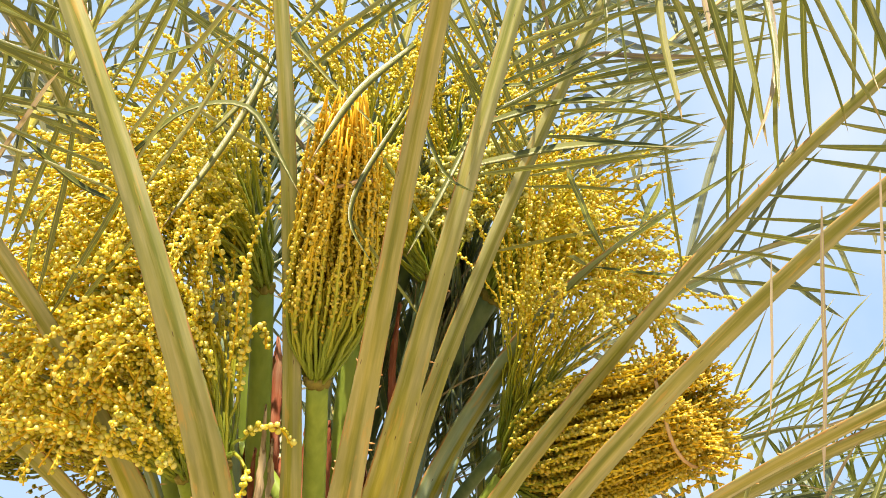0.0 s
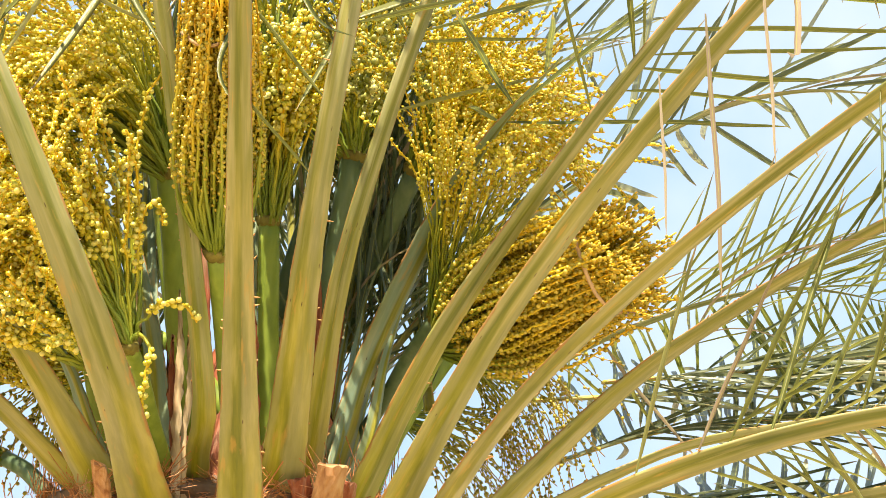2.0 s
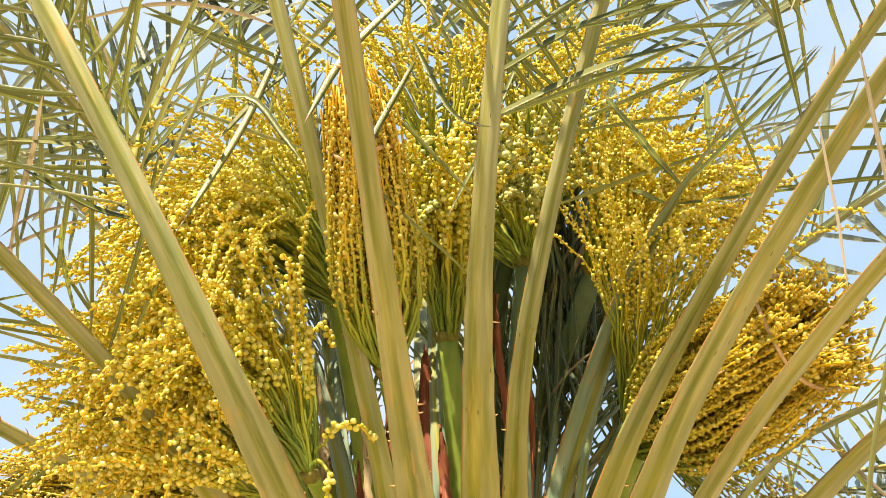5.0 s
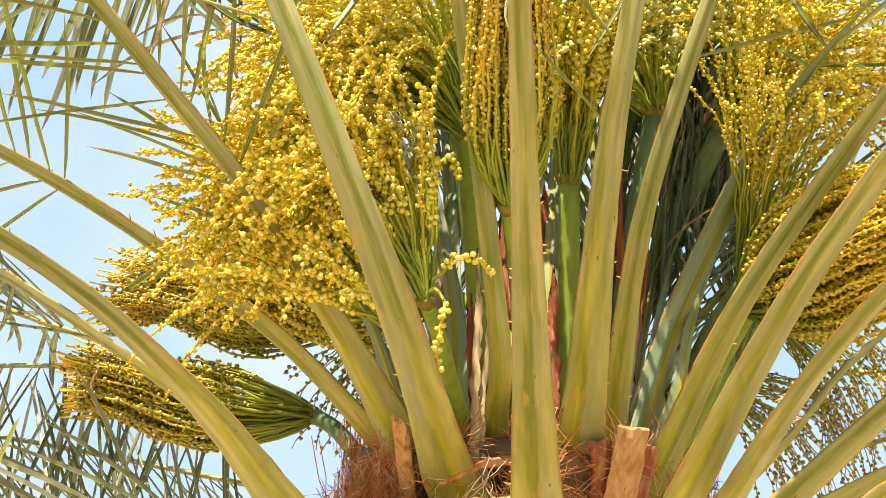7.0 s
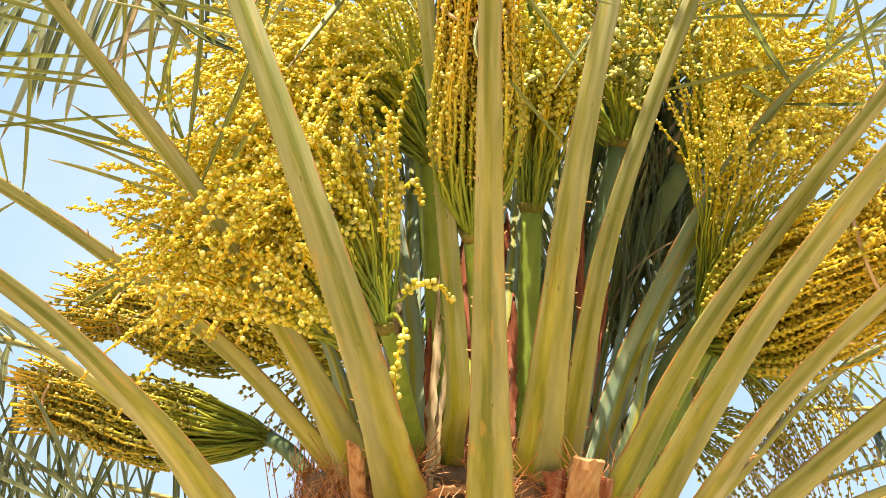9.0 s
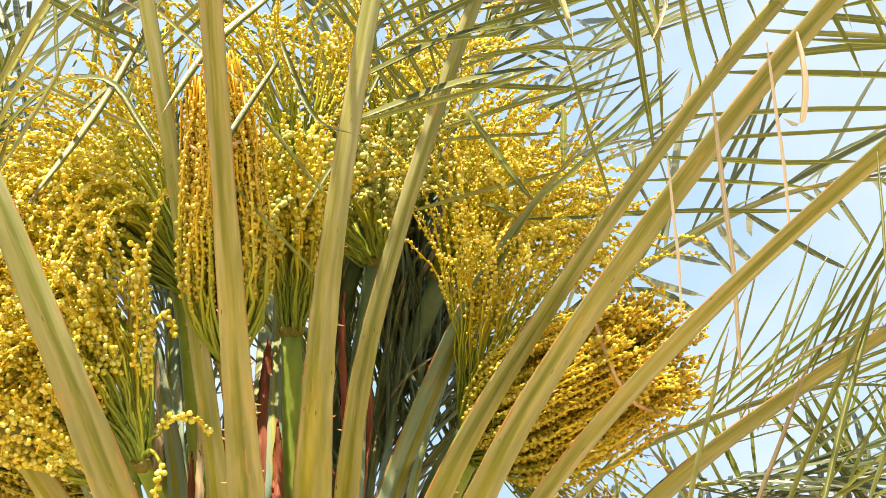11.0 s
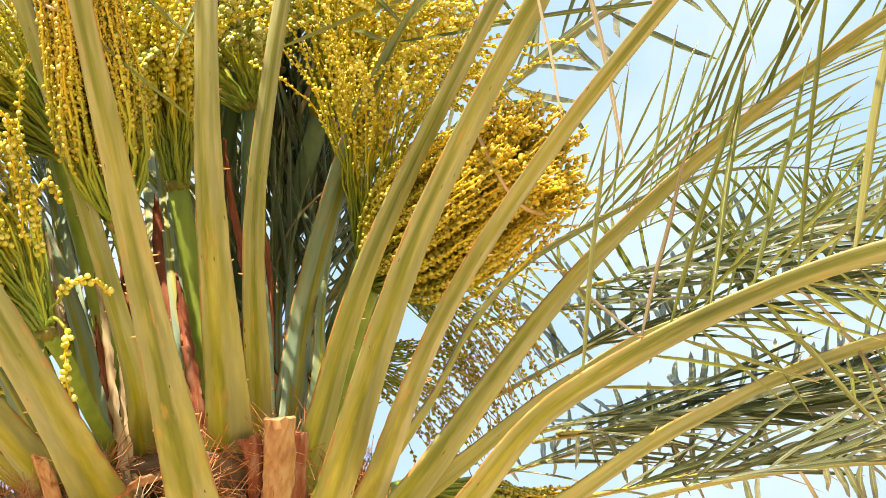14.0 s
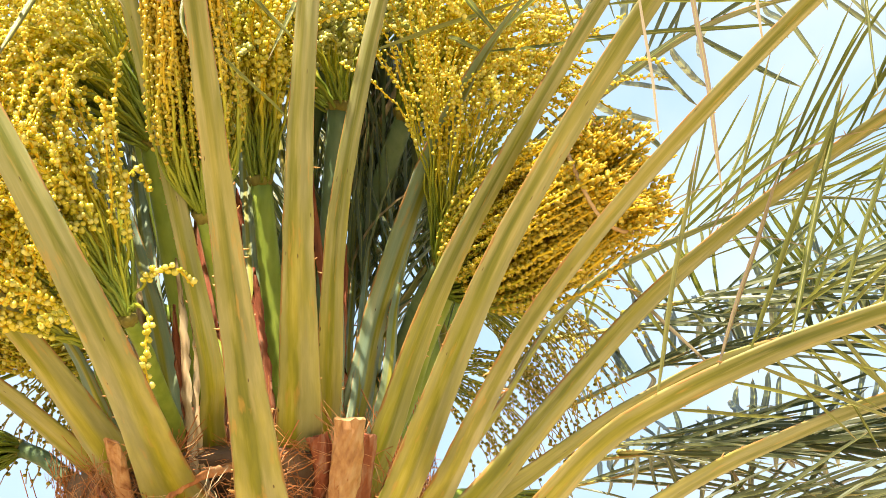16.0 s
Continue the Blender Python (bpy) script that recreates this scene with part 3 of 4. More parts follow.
def loose_bunch(foot, collar, head, count, seed, length=0.42, spread=0.5, sag=4.0, stalk=0.02, fruit=None, size=0.0043, spacing=0.0066, start=0.38, material=None, label="", dark=False, thick=0.0023, skip=0.06, front=1.0):
    """A bunch whose strands fan out from the stalk's end towards head and hang over."""
    rng = np.random.default_rng(seed)
    ob = thing("date_bunch", foot, label or "loose bunch of small yellow-green dates on arching strands", "fruit bunch", "date bunches of the palm")
    peduncle(ob, foot, collar, stalk, PEDUNCLE_DARK if dark else PEDUNCLE)
    collar, head = np.array(collar, float), np.array(head, float)
    ax = unit(head - collar)
    u = unit(np.cross(ax, (0.2, 0.3, 0.9)))
    w = np.cross(ax, u)
    lines = []
    for i in range(count):
        a = rng.uniform(0, 2 * math.pi)
        c = spread * math.sqrt(rng.uniform(0.02, 1))
        d = unit(ax + (u * math.cos(a) + w * math.sin(a)) * c)
        full = length * rng.uniform(0.7, 1.1)
        limp = sag * rng.uniform(0.4, 1.5)
        p0 = collar + (u * math.cos(a) + w * math.sin(a)) * stalk * 0.7 * (c / spread)
        pts, way, step = [p0], d, full / 16
        drift = rng.normal(size=3) * 1.2
        for k in range(16):
            x = k / 16
            way = unit(way + (np.array((0, 0, -limp)) + drift) * step * (0.15 + 1.4 * x))
            pts.append(pts[-1] + way * step)
        if min(p[1] for p in pts) > collar[1] - front:
            lines.append(np.array(pts))
    strands(ob, lines, rng, material or STRAND, fruit or FRUIT, size, spacing, start, thick=thick, skip=skip)
    return ob


# ---- the palm: trunk with fibre and old stalk stubs ----
def stub(low, high, width, seed, thick=0.5, label="dry sawn-off stalk stub with pale cut end"):
    rng = np.random.default_rng(seed)
    low, high = np.array(low, float), np.array(high, float)
    line, length = spline([low, (low + high) / 2 + rng.normal(size=3) * 0.004, high], 12)
    w = np.linspace(width * 1.15, width, 12) * (1 + rng.normal(size=12) * 0.015)
    out = unit(np.array((low[0] - AXIS[0], low[1] - AXIS[1] - 0.2, 0.0)))
    v, f, uv = sweep(line, [(a, b * 1.2) for a, b in SECTION], w, w * thick, out, length)
    v = [p + rng.normal(size=3) * (0.0018 if k >= len(v) - 18 else 0.0007) for k, p in enumerate(v)]
    return part("stalk_stub", mesh_from("stalk_stub", v, f, SHEATH if "red-brown" in label else CUT, uv, smooth=False), PALM, label)


def sheath(low, high, width, seed, material=None):
    """A torn papery strip of old leaf sheath standing between the stalks."""
    rng = np.random.default_rng(seed + 50)
    low, high = np.array(low, float), np.array(high, float)
    low = low + np.array((0, 0.02, -0.08))
    bow = np.array((rng.normal() * 0.006, -0.01, 0))
    line, length = spline([low, low * 0.6 + high * 0.4 + bow, low * 0.25 + high * 0.75 - bow * 0.5, high], 26)
    s = np.linspace(0, 1, 26)
    w = 0.62 * width * (1.1 - 0.6 * s ** 3) * (1 + 0.05 * np.sin(s * 9 + seed) + rng.normal(size=26) * 0.04)
    w[-3:] *= (0.8, 0.5, 0.2)
    section = [(-1, 0.4), (-0.5, -0.6), (0, 0.5), (0.5, -0.4), (1, 0.5), (0.5, 0.3), (0, 1.1), (-0.5, 0.1)]
    v, f, uv = sweep(line, section, w, np.full(26, 0.012), np.array((0.1 * rng.normal(), -1.0, 0.1)), length)
    v = [p + rng.normal(size=3) * 0.0012 for p in v]
    label = "pale papery leaf sheath" if material else "red-brown papery leaf sheath"
    return part("leaf_sheath", mesh_from("leaf_sheath", v, f, material or SHEATH, uv), PALM, label)


def strip(ob, points, width, seed, material):
    """A flat torn strip of dry sheath with ragged edges."""
    rng = np.random.default_rng(seed + 300)
    line, length = spline(points, 30)
    section = [(-1, 0.1), (-0.4, 0.5), (0.2, 0.35), (1, 0.2), (0.5, -0.4), (-0.3, -0.3)]
    w = width * (0.85 + 0.1 * np.sin(np.linspace(0, 7, 30) + seed) + rng.normal(size=30) * 0.08) * np.clip(np.minimum(np.arange(30) + 1, 30 - np.arange(30)) / 4, 0.25, 1)
    v, f, uv = sweep(line, section, w, np.full(30, 0.007), unit(np.array((0.1 * rng.normal(), -1.0, 0.5))), length)
    v = [p + rng.normal(size=3) * 0.0009 for p in v]
    part("fibre_band", mesh_from("fibre_band", v, f, material, uv), ob, "torn brown fibre band")


def trunk():
    rng = np.random.default_rng(9)
    ob = thing("date_palm", (AXIS[0], AXIS[1], 0), "brown date-palm trunk wrapped in matted fibre and old leaf bases", "palm tree")
    n, k = 80, 60
    verts = []
    for i in range(n):
        z = -0.05 + (CROWN_Z + 0.05 + 0.05) * i / (n - 1)
        for j in range(k):
            a = 2 * math.pi * j / k
            r = 0.2 + 0.05 * math.exp(-z * 4) + 0.13 * max(0, z - 1.3) + 0.018 * noise.noise((math.cos(a) * 4, math.sin(a) * 4, z * 7)) + 0.012 * math.sin(z * 40 + a * 3)
            r -= 0.15 * math.exp(-((a - math.radians(247)) / 0.3) ** 2 - ((z - 1.76) / 0.06) ** 2)
            if i == n - 1:
                r *= 0.75
            verts.append((AXIS[0] + r * math.cos(a), AXIS[1] + r * math.sin(a), z))
    faces = [(i * k + j, i * k + (j + 1) % k, (i + 1) * k + (j + 1) % k, (i + 1) * k + j) for i in range(n - 1) for j in range(k)]
    faces += [tuple((n - 1) * k + j for j in range(k))]
    part("trunk", mesh_from("trunk", verts, faces, BARK), ob)
    verts, faces, k = [], [], 26
    heart = [(1.74, 0.21), (1.86, 0.175), (1.96, 0.13), (2.05, 0.11), (2.12, 0.07), (2.16, 0.01)]
    for z, r in heart:
        for j in range(k):
            a = 2 * math.pi * j / k
            q = r * (1 + 0.2 * math.sin(5 * a + z * 9) + rng.normal() * 0.05)
            verts.append((AXIS[0] + 0.04 + q * math.cos(a), AXIS[1] + 0.02 + q * math.sin(a), z + rng.normal() * 0.01))
    for i in range(len(heart) - 1):
        faces += [(i * k + j, i * k + (j + 1) % k, (i + 1) * k + (j + 1) % k, (i + 1) * k + j) for j in range(k)]
    part("crown_heart", mesh_from("crown_heart", verts, faces, SHEATH), ob, "red-brown packed leaf sheaths")
    # old leaf bases in spirals down the trunk
    for i in range(60):
        a = i * 2.39996
        z = 0.3 + i * 0.0235
        d = np.array((math.cos(a), math.sin(a), 0))
        c = np.array((AXIS[0], AXIS[1], z)) + d * 0.19
        line = np.array([c, c + d * 0.025 + np.array((0, 0, 0.05)), c + d * 0.05 + np.array((0, 0, 0.1))])
        v, f, uv = sweep(line, SECTION, np.array((0.12, 0.1, 0.085)), np.array((0.05, 0.045, 0.035)), d, 0.12)
        part("leaf_base", mesh_from("leaf_base", v, f, BARK, uv, smooth=False), ob)
    # matted fibre: coarse wrapped strings and a fuzz of fine curled hairs
    pieces = []
    for i in range(17000):
        a = rng.uniform(math.pi * 0.9, math.pi * 2.1)
        fine = i % 9 > 0
        z = CROWN_Z + rng.uniform(-0.26, 0.035)
        r = rng.uniform(0.24, 0.285 if fine else 0.275) + 0.085 * noise.noise((math.cos(a) * 6, math.sin(a) * 6, z * 16))
        if abs(AXIS[0] + r * math.cos(a) - 0.03) < 0.075 and abs(z - 1.755) < 0.05 and rng.random() < 0.93:
            continue
        if noise.noise((math.cos(a) * 9, math.sin(a) * 9, z * 14 + 5)) < -0.08:
            continue
        c = np.array((AXIS[0] + r * math.cos(a), AXIS[1] + r * math.sin(a), z))
        inward = np.array((math.cos(a), math.sin(a), 0))
        d = unit(np.array((-math.sin(a), math.cos(a), rng.normal() * (0.6 if fine else 0.3))) * rng.choice((-1, 1)) + rng.normal(size=3) * (0.7 if fine else 0.3) - inward * (0.15 if fine else 0.0))
        d = unit(d - inward * (d @ inward) * 0.8)
        ln = rng.uniform(0.01, 0.035) if fine else rng.uniform(0.02, 0.06)
        x = np.linspace(-0.5, 0.5, 6)[:, None]
        curl = rng.normal(size=3) * ln * (5.5 if fine else 4.0)
        curl = curl - inward * (curl @ inward) * 0.8
        line = c + d * ln * x - inward * (x * ln) ** 2 * 2.2 + curl * x ** 2 + rng.normal(size=(6, 3)) * 0.002
        pieces.append(tube(line, np.full(6, rng.uniform(0.0003, 0.0007) if fine else rng.uniform(0.0005, 0.0013)), 3, False))
    for i in range(14):
        a0 = rng.uniform(math.pi * 1.05, math.pi * 1.75)
        z0 = CROWN_Z - rng.uniform(0.0, 0.22)
        strip(ob, [(AXIS[0] + r0 * math.cos(a0 + q), AXIS[1] + r0 * math.sin(a0 + q), z0 + rng.normal() * 0.012) for q, r0 in ((0, 0.275), (0.12, 0.295), (0.28, 0.285))], rng.uniform(0.005, 0.012), i, SHEATH if i % 3 else CUT)
    # a dry strip, a torn roll of fibre cloth and a pale flap over the hollow
    strip(ob, ((-0.09, -0.44, 1.752), (0.0, -0.485, 1.752), (0.07, -0.49, 1.762), (0.14, -0.43, 1.775)), 0.02, 31, CUT)
    strip(ob, ((-0.07, -0.42, 1.705), (-0.01, -0.455, 1.73), (0.05, -0.45, 1.752), (0.1, -0.4, 1.765)), 0.03, 32, FIBRE)
    strip(ob, ((0.01, -0.41, 1.79), (0.045, -0.44, 1.808), (0.09, -0.44, 1.825), (0.14, -0.4, 1.835)), 0.018, 33, FIBRE)
    roots = []
    for i in range(26):
        x = rng.uniform(-0.03, 0.13)
        top = np.array((x, -0.45 - rng.uniform(0, 0.025), 1.76 + 0.45 * max(x, 0) + rng.uniform(-0.02, 0.03)))
        fall = np.cumsum(rng.normal(size=(9, 3)) * 0.0055 + np.array((-0.004, -0.001, -0.007)) * rng.uniform(0.4, 1.6), axis=0)
        roots.append(tube(top + fall, np.full(9, rng.uniform(0.0003, 0.0007)), 4, False))
    v, f, uv = joined(roots)
    part("dry_root", mesh_from("dry_root", v, f, SHEATH_PALE, uv), ob, "thin pale curled root fibres", kind="stuff")
    v, f, uv = joined(pieces)
    part("fibre", mesh_from("fibre", v, f, FIBRE, uv), ob, "matted red-brown fibre", kind="stuff")
    return ob


PALM = trunk()

# ---- fronds ----
frond((0.154, -0.419, 1.715), (0.1, -0.914, 2.02), (0.048, -1.404, 2.331), 0.085, 0.021, leaf_from=1.05, reach=1.4, seed=1)
frond((0.019, -0.413, 1.814), (-0.07, -0.79, 2.002), (-0.328, -0.869, 2.508), 0.095, 0.032, leaf_from=0.75, sparse=0.62, seed=2)
frond((0.081, -0.361, 1.895), (0.069, -0.56, 2.021), (-0.07, -0.796, 2.626), 0.040, 0.022, leaf_from=0.85, sparse=0.75, seed=3)
frond((0.205, -0.391, 1.881), (0.198, -0.751, 2.205), (0.243, -0.879, 2.641), 0.075, 0.025, leaf_from=0.85, sparse=0.55, seed=4)
frond((0.254, -0.315, 1.923), (0.273, -0.556, 2.228), (0.42, -0.664, 2.769), 0.046, 0.023, leaf_from=0.72, sparse=0.5, gap=0.026, seed=5)
frond((0.304, -0.202, 1.934), (0.358, -0.211, 2.125), (0.43, -0.346, 2.312), 0.060, 0.042, leaf_from=1.5, reach=0.4, kind="dark", leaf=0.2, gap=0.05, bluish=True, seed=6)
frond((0.315, -0.34, 1.828), (0.447, -0.532, 2.14), (0.786, -0.734, 2.637), 0.060, 0.026, leaf_from=0.7, leaf=0.36, gap=0.042, rows=((-0.25, -0.3, 0.5), (1.0, -0.1, 0.0)), row_gap=(0.1, 0.06), seed=7)
long_frond = frond((0.332, -0.433, 1.761), (0.462, -0.813, 2.08), (0.729, -1.142, 2.443), 0.070, 0.027, leaf_from=0.92, leaf=0.4, gap=0.048, rows=((0.05, -0.1, -1.0), (1.0, -0.1, 0.02)), row_gap=(0.45, 0.06), seed=8)
frond((0.395, -0.39, 1.769), (0.449, -0.968, 1.938), (0.6, -1.491, 2.087), 0.063, 0.018, leaf_from=0.97, reach=1.0, leaf=0.42, gap=0.05, rows=((0.05, 0.1, -1.0), (1.0, 0.1, 0.25)), row_size=(0.35, 0.8), seed=9)
frond((0.557, -0.107, 1.941), (0.698, -0.004, 2.118), (0.898, 0.121, 2.268), 0.035, 0.020, leaf_from=0.6, seed=10)
frond((0.466, -0.33, 1.772), (0.797, -0.41, 2.099), (1.173, -0.703, 2.332), 0.064, 0.032, leaf_from=0.5, reach=1.0, leaf=0.34, gap=0.024, fan=0.6, rows=((0.45, -0.1, 0.85), (1.0, -0.3, 0.3)), row_size=(1.0, 0.5), row_gap=(0.2, 0.1), seed=11)
frond((0.514, -0.45, 1.728), (0.661, -0.62, 1.856), (1.036, -0.804, 1.965), 0.073, 0.031, leaf_from=0.4, reach=1.2, leaf=0.32, gap=0.06, rows=((0.35, 0.1, 1.0), (1.0, 0.5, -0.1)), row_size=(1.15, 0.8), seed=12)
frond((0.544, -0.3, 1.803), (0.744, -0.3, 1.919), (0.988, -0.3, 2.008), 0.046, 0.019, leaf_from=0.9, seed=13)
frond((0.688, -0.3, 1.723), (0.946, -0.251, 1.837), (1.346, -0.2, 1.948), 0.048, 0.032, leaf_from=0.9, seed=14)
frond((-0.074, -0.34, 1.884), (-0.179, -0.5, 2.024), (-0.356, -0.66, 2.217), 0.073, 0.029, leaf_from=0.8, sparse=0.6, seed=15)
frond((-0.105, -0.205, 1.876), (-0.321, -0.359, 2.036), (-0.74, -0.474, 2.236), 0.061, 0.025, leaf_from=0.8, seed=16)
frond((-0.143, -0.502, 1.682), (-0.307, -0.724, 1.853), (-0.525, -0.919, 1.984), 0.1, 0.026, leaf_from=1.05, seed=17)
frond((-0.528, -0.2, 1.971), (-0.74, -0.032, 2.089), (-0.953, 0.136, 2.187), 0.030, 0.031, leaf_from=0.6, kind="grey", seed=18)
frond((-0.288, -0.45, 1.644), (-0.426, -0.6, 1.683), (-0.527, -0.75, 1.684), 0.030, 0.015, leaf_from=0.9, seed=19)
frond((-0.272, -0.2, 1.706), (-0.423, -0.15, 1.724), (-0.578, -0.1, 1.724), 0.027, 0.024, leaf_from=0.5, kind="grey", seed=20)
frond((-0.202, -0.3, 2.382), (-0.354, -0.35, 2.579), (-0.477, -0.4, 2.718), 0.026, 0.020, leaf_from=0.5, seed=21)
# dry narrow leaflets that hang straight down from the long frond
for x, y, z, size in ((0.61, -1.07, 2.36, 0.37), (0.57, -1.02, 2.3, 0.22), (0.66, -1.12, 2.4, 0.26)):
    m = Matrix(((0.04, 1, 0, x), (0.06, 0, 1, y), (-1, 0.03, 0.05, z), (0, 0, 0, 1)))
    part("leaflet", BLADES["dry"][0], long_frond, "dry straw-coloured hanging leaflet", m=m @ Matrix.Diagonal((size, size * 0.7, size * 0.2, 1)))


def long_leaflet(parent, points, width, seed):
    """A single broad leaflet that follows its own bent line."""
    rng = np.random.default_rng(seed)
    line, length = spline([np.array(p, float) for p in points], 18)
    x = np.linspace(0, 1, 18)
    w = 0.6 * width * (0.35 + 0.65 * np.sin(np.pi * np.clip(0.15 + x * 0.8, 0, 1))) * np.clip((1 - x) * 6, 0.03, 1)
    turn = rng.uniform(-0.6, 0.6)
    out = unit(np.array((turn, -1.0, 0.5)))
    v, f, uv = sweep(line, [(-1, 0.5), (0, -0.15), (1, 0.5), (0, 0.05)], w, w * 0.8, out, length)
    part("leaflet", mesh_from("leaflet", v, f, LEAF, [(a, b / length) for a, b in uv]), parent)


for parent, width, points in (
    (1, 0.017, ((-0.227, -0.82, 2.346), (-0.165, -0.84, 2.417), (-0.091, -0.86, 2.428), (-0.041, -0.88, 2.361), (-0.009, -0.9, 2.307))),
    (1, 0.018, ((-0.24, -0.8, 2.29), (-0.286, -0.82, 2.298), (-0.364, -0.86, 2.334))),
    (1, 0.016, ((-0.263, -0.82, 2.368), (-0.317, -0.84, 2.374), (-0.379, -0.88, 2.361))),
    (1, 0.014, ((-0.285, -0.85, 2.439), (-0.204, -0.88, 2.47), (-0.13, -0.92, 2.494))),
    (2, 0.016, ((-0.055, -0.75, 2.592), (-0.102, -0.8, 2.42), (-0.17, -0.86, 2.242))),
    (2, 0.013, ((-0.054, -0.72, 2.545), (-0.086, -0.74, 2.503), (-0.136, -0.8, 2.398))),
    (2, 0.015, ((-0.051, -0.78, 2.585), (0.016, -0.82, 2.506), (0.084, -0.88, 2.422))),
    (3, 0.018, ((0.119, -0.85, 2.509), (0.166, -0.9, 2.378), (0.219, -0.94, 2.337))),
    (3, 0.013, ((0.119, -0.84, 2.488), (0.055, -0.9, 2.306), (0.092, -0.95, 2.21))),
    (3, 0.016, ((0.108, -0.9, 2.548), (0.038, -0.93, 2.446), (-0.01, -0.97, 2.327))),
    (3, 0.026, ((0.225, -0.76, 2.45), (0.37, -0.82, 2.49), (0.505, -0.878, 2.494))),
    (3, 0.024, ((0.23, -0.77, 2.51), (0.35, -0.83, 2.55), (0.47, -0.89, 2.545))),
    (4, 0.016, ((0.269, -0.64, 2.602), (0.208, -0.7, 2.427), (0.158, -0.76, 2.302))),
    (4, 0.016, ((0.268, -0.66, 2.631), (0.341, -0.7, 2.642), (0.419, -0.76, 2.691))),
):
    long_leaflet(FRONDS[parent], points, width, 7 + parent)
# fronds of the far side of the crown
frond((0.743, 0.3, 2.151), (1.34, 0.5, 2.263), (1.942, 0.7, 2.432), 0.035, 0.02, leaf_from=0.1, reach=0.8, kind="grey", seed=41, neat=True, root=False)
frond((0.768, 0.3, 1.912), (1.328, 0.6, 2.002), (1.941, 0.9, 1.979), 0.035, 0.02, leaf_from=0.1, reach=0.8, kind="grey", seed=42, neat=True, root=False)
frond((0.801, -0.1, 1.722), (1.109, 0.0, 1.757), (1.47, 0.1, 1.762), 0.03, 0.02, leaf_from=0.3, reach=0.8, kind="grey", seed=43, neat=True, root=False)
frond((-0.649, 0.1, 2.043), (-0.8, 0.2, 2.09), (-1.003, 0.3, 2.143), 0.03, 0.02, leaf_from=0.1, reach=1.2, kind="grey", seed=44, root=False)
for i in range(7):
    a = radians(20 + 140 * i / 6 + (i * 37 % 11))
    lift = 0.9 + 0.5 * (i * 53 % 7) / 7
    d = Vector((math.cos(a), math.sin(a), 0))
    b = Vector((AXIS[0], AXIS[1], 1.9)) + d * 0.12
    frond(b, b + d * 0.35 + Vector((0, 0, 0.5 * lift)), b + d * 0.85 + Vector((0, 0, 0.95 * lift)), 0.055, 0.025, leaf_from=0.35, reach=0.9, kind="grey", seed=60 + i, gap=0.062)
frond((0.75, 0.35, 2.0), (1.182, 0.5, 2.156), (1.904, 0.7, 2.269), 0.03, 0.02, leaf_from=0.1, reach=0.8, kind="grey", seed=45, neat=True, root=False, gap=0.026)
frond((0.7, 0.5, 1.85), (1.284, 0.7, 1.956), (1.966, 0.9, 2.083), 0.03, 0.02, leaf_from=0.1, reach=0.8, kind="grey", seed=46, neat=True, root=False, gap=0.026)
frond((0.839, 0.3, 1.904), (1.238, 0.4, 1.932), (1.723, 0.5, 1.944), 0.022, 0.016, leaf_from=0.1, reach=0.5, kind="grey", seed=91, neat=True, root=False, gap=0.019, fan=0.7)
frond((0.885, 0.2, 1.773), (1.239, 0.3, 1.802), (1.641, 0.4, 1.82), 0.022, 0.016, leaf_from=0.1, reach=0.5, kind="grey", seed=92, neat=True, root=False, gap=0.023, fan=0.7)
frond((-0.477, 0.1, 2.877), (-0.862, 0.2, 2.848), (-1.252, 0.3, 2.761), 0.022, 0.016, leaf_from=0.1, reach=0.2, kind="grey", seed=93, neat=True, root=False, gap=0.026, hang=0.5)
frond((-0.079, 0.05, 3.043), (-0.34, 0.12, 3.319), (-0.618, 0.2, 3.583), 0.022, 0.016, leaf_from=0.05, reach=0.3, kind="grey", seed=94, root=False, gap=0.03)
frond((0.164, 0.05, 3.116), (0.025, 0.1, 3.368), (-0.103, 0.15, 3.657), 0.022, 0.016, leaf_from=0.05, reach=0.3, kind="grey", seed=95, root=False, gap=0.03)
frond((-0.282, 0.2, 1.94), (-0.715, 0.4, 2.041), (-1.096, 0.6, 2.057), 0.03, 0.02, leaf_from=0.2, reach=0.7, kind="slim", seed=47, rows=((0.06, 0, -1), (0.02, 0.1, -1)), gap=0.042, root=False)
frond((-0.285, 0.2, 1.809), (-0.713, 0.5, 1.876), (-1.106, 0.7, 1.923), 0.03, 0.02, leaf_from=0.1, reach=0.6, kind="slim", seed=48, rows=((0.75, 0, -0.65), (0.7, -0.1, -0.6)), gap=0.042, root=False)
frond((-0.299, 0.1, 1.715), (-0.636, 0.3, 1.734), (-0.992, 0.5, 1.722), 0.03, 0.02, leaf_from=0.1, reach=0.6, kind="slim", seed=49, rows=((-0.3, 0, 0.9), (0.15, 0, -1)), gap=0.04, root=False)
frond((0.543, 0.1, 2.807), (0.798, 0.2, 3.182), (1.128, 0.3, 3.578), 0.03, 0.02, leaf_from=0.1, reach=0.5, kind="grey", seed=57, root=False)
frond((0.465, 0.15, 2.849), (0.581, 0.2, 3.146), (0.738, 0.25, 3.483), 0.03, 0.02, leaf_from=0.1, reach=0.5, kind="grey", seed=58, root=False)
frond((-0.463, 0.0, 2.669), (-0.382, 0.0, 2.933), (-0.227, 0.0, 3.331), 0.022, 0.016, leaf_from=0.05, reach=0.3, kind="grey", seed=101, root=False, gap=0.032)
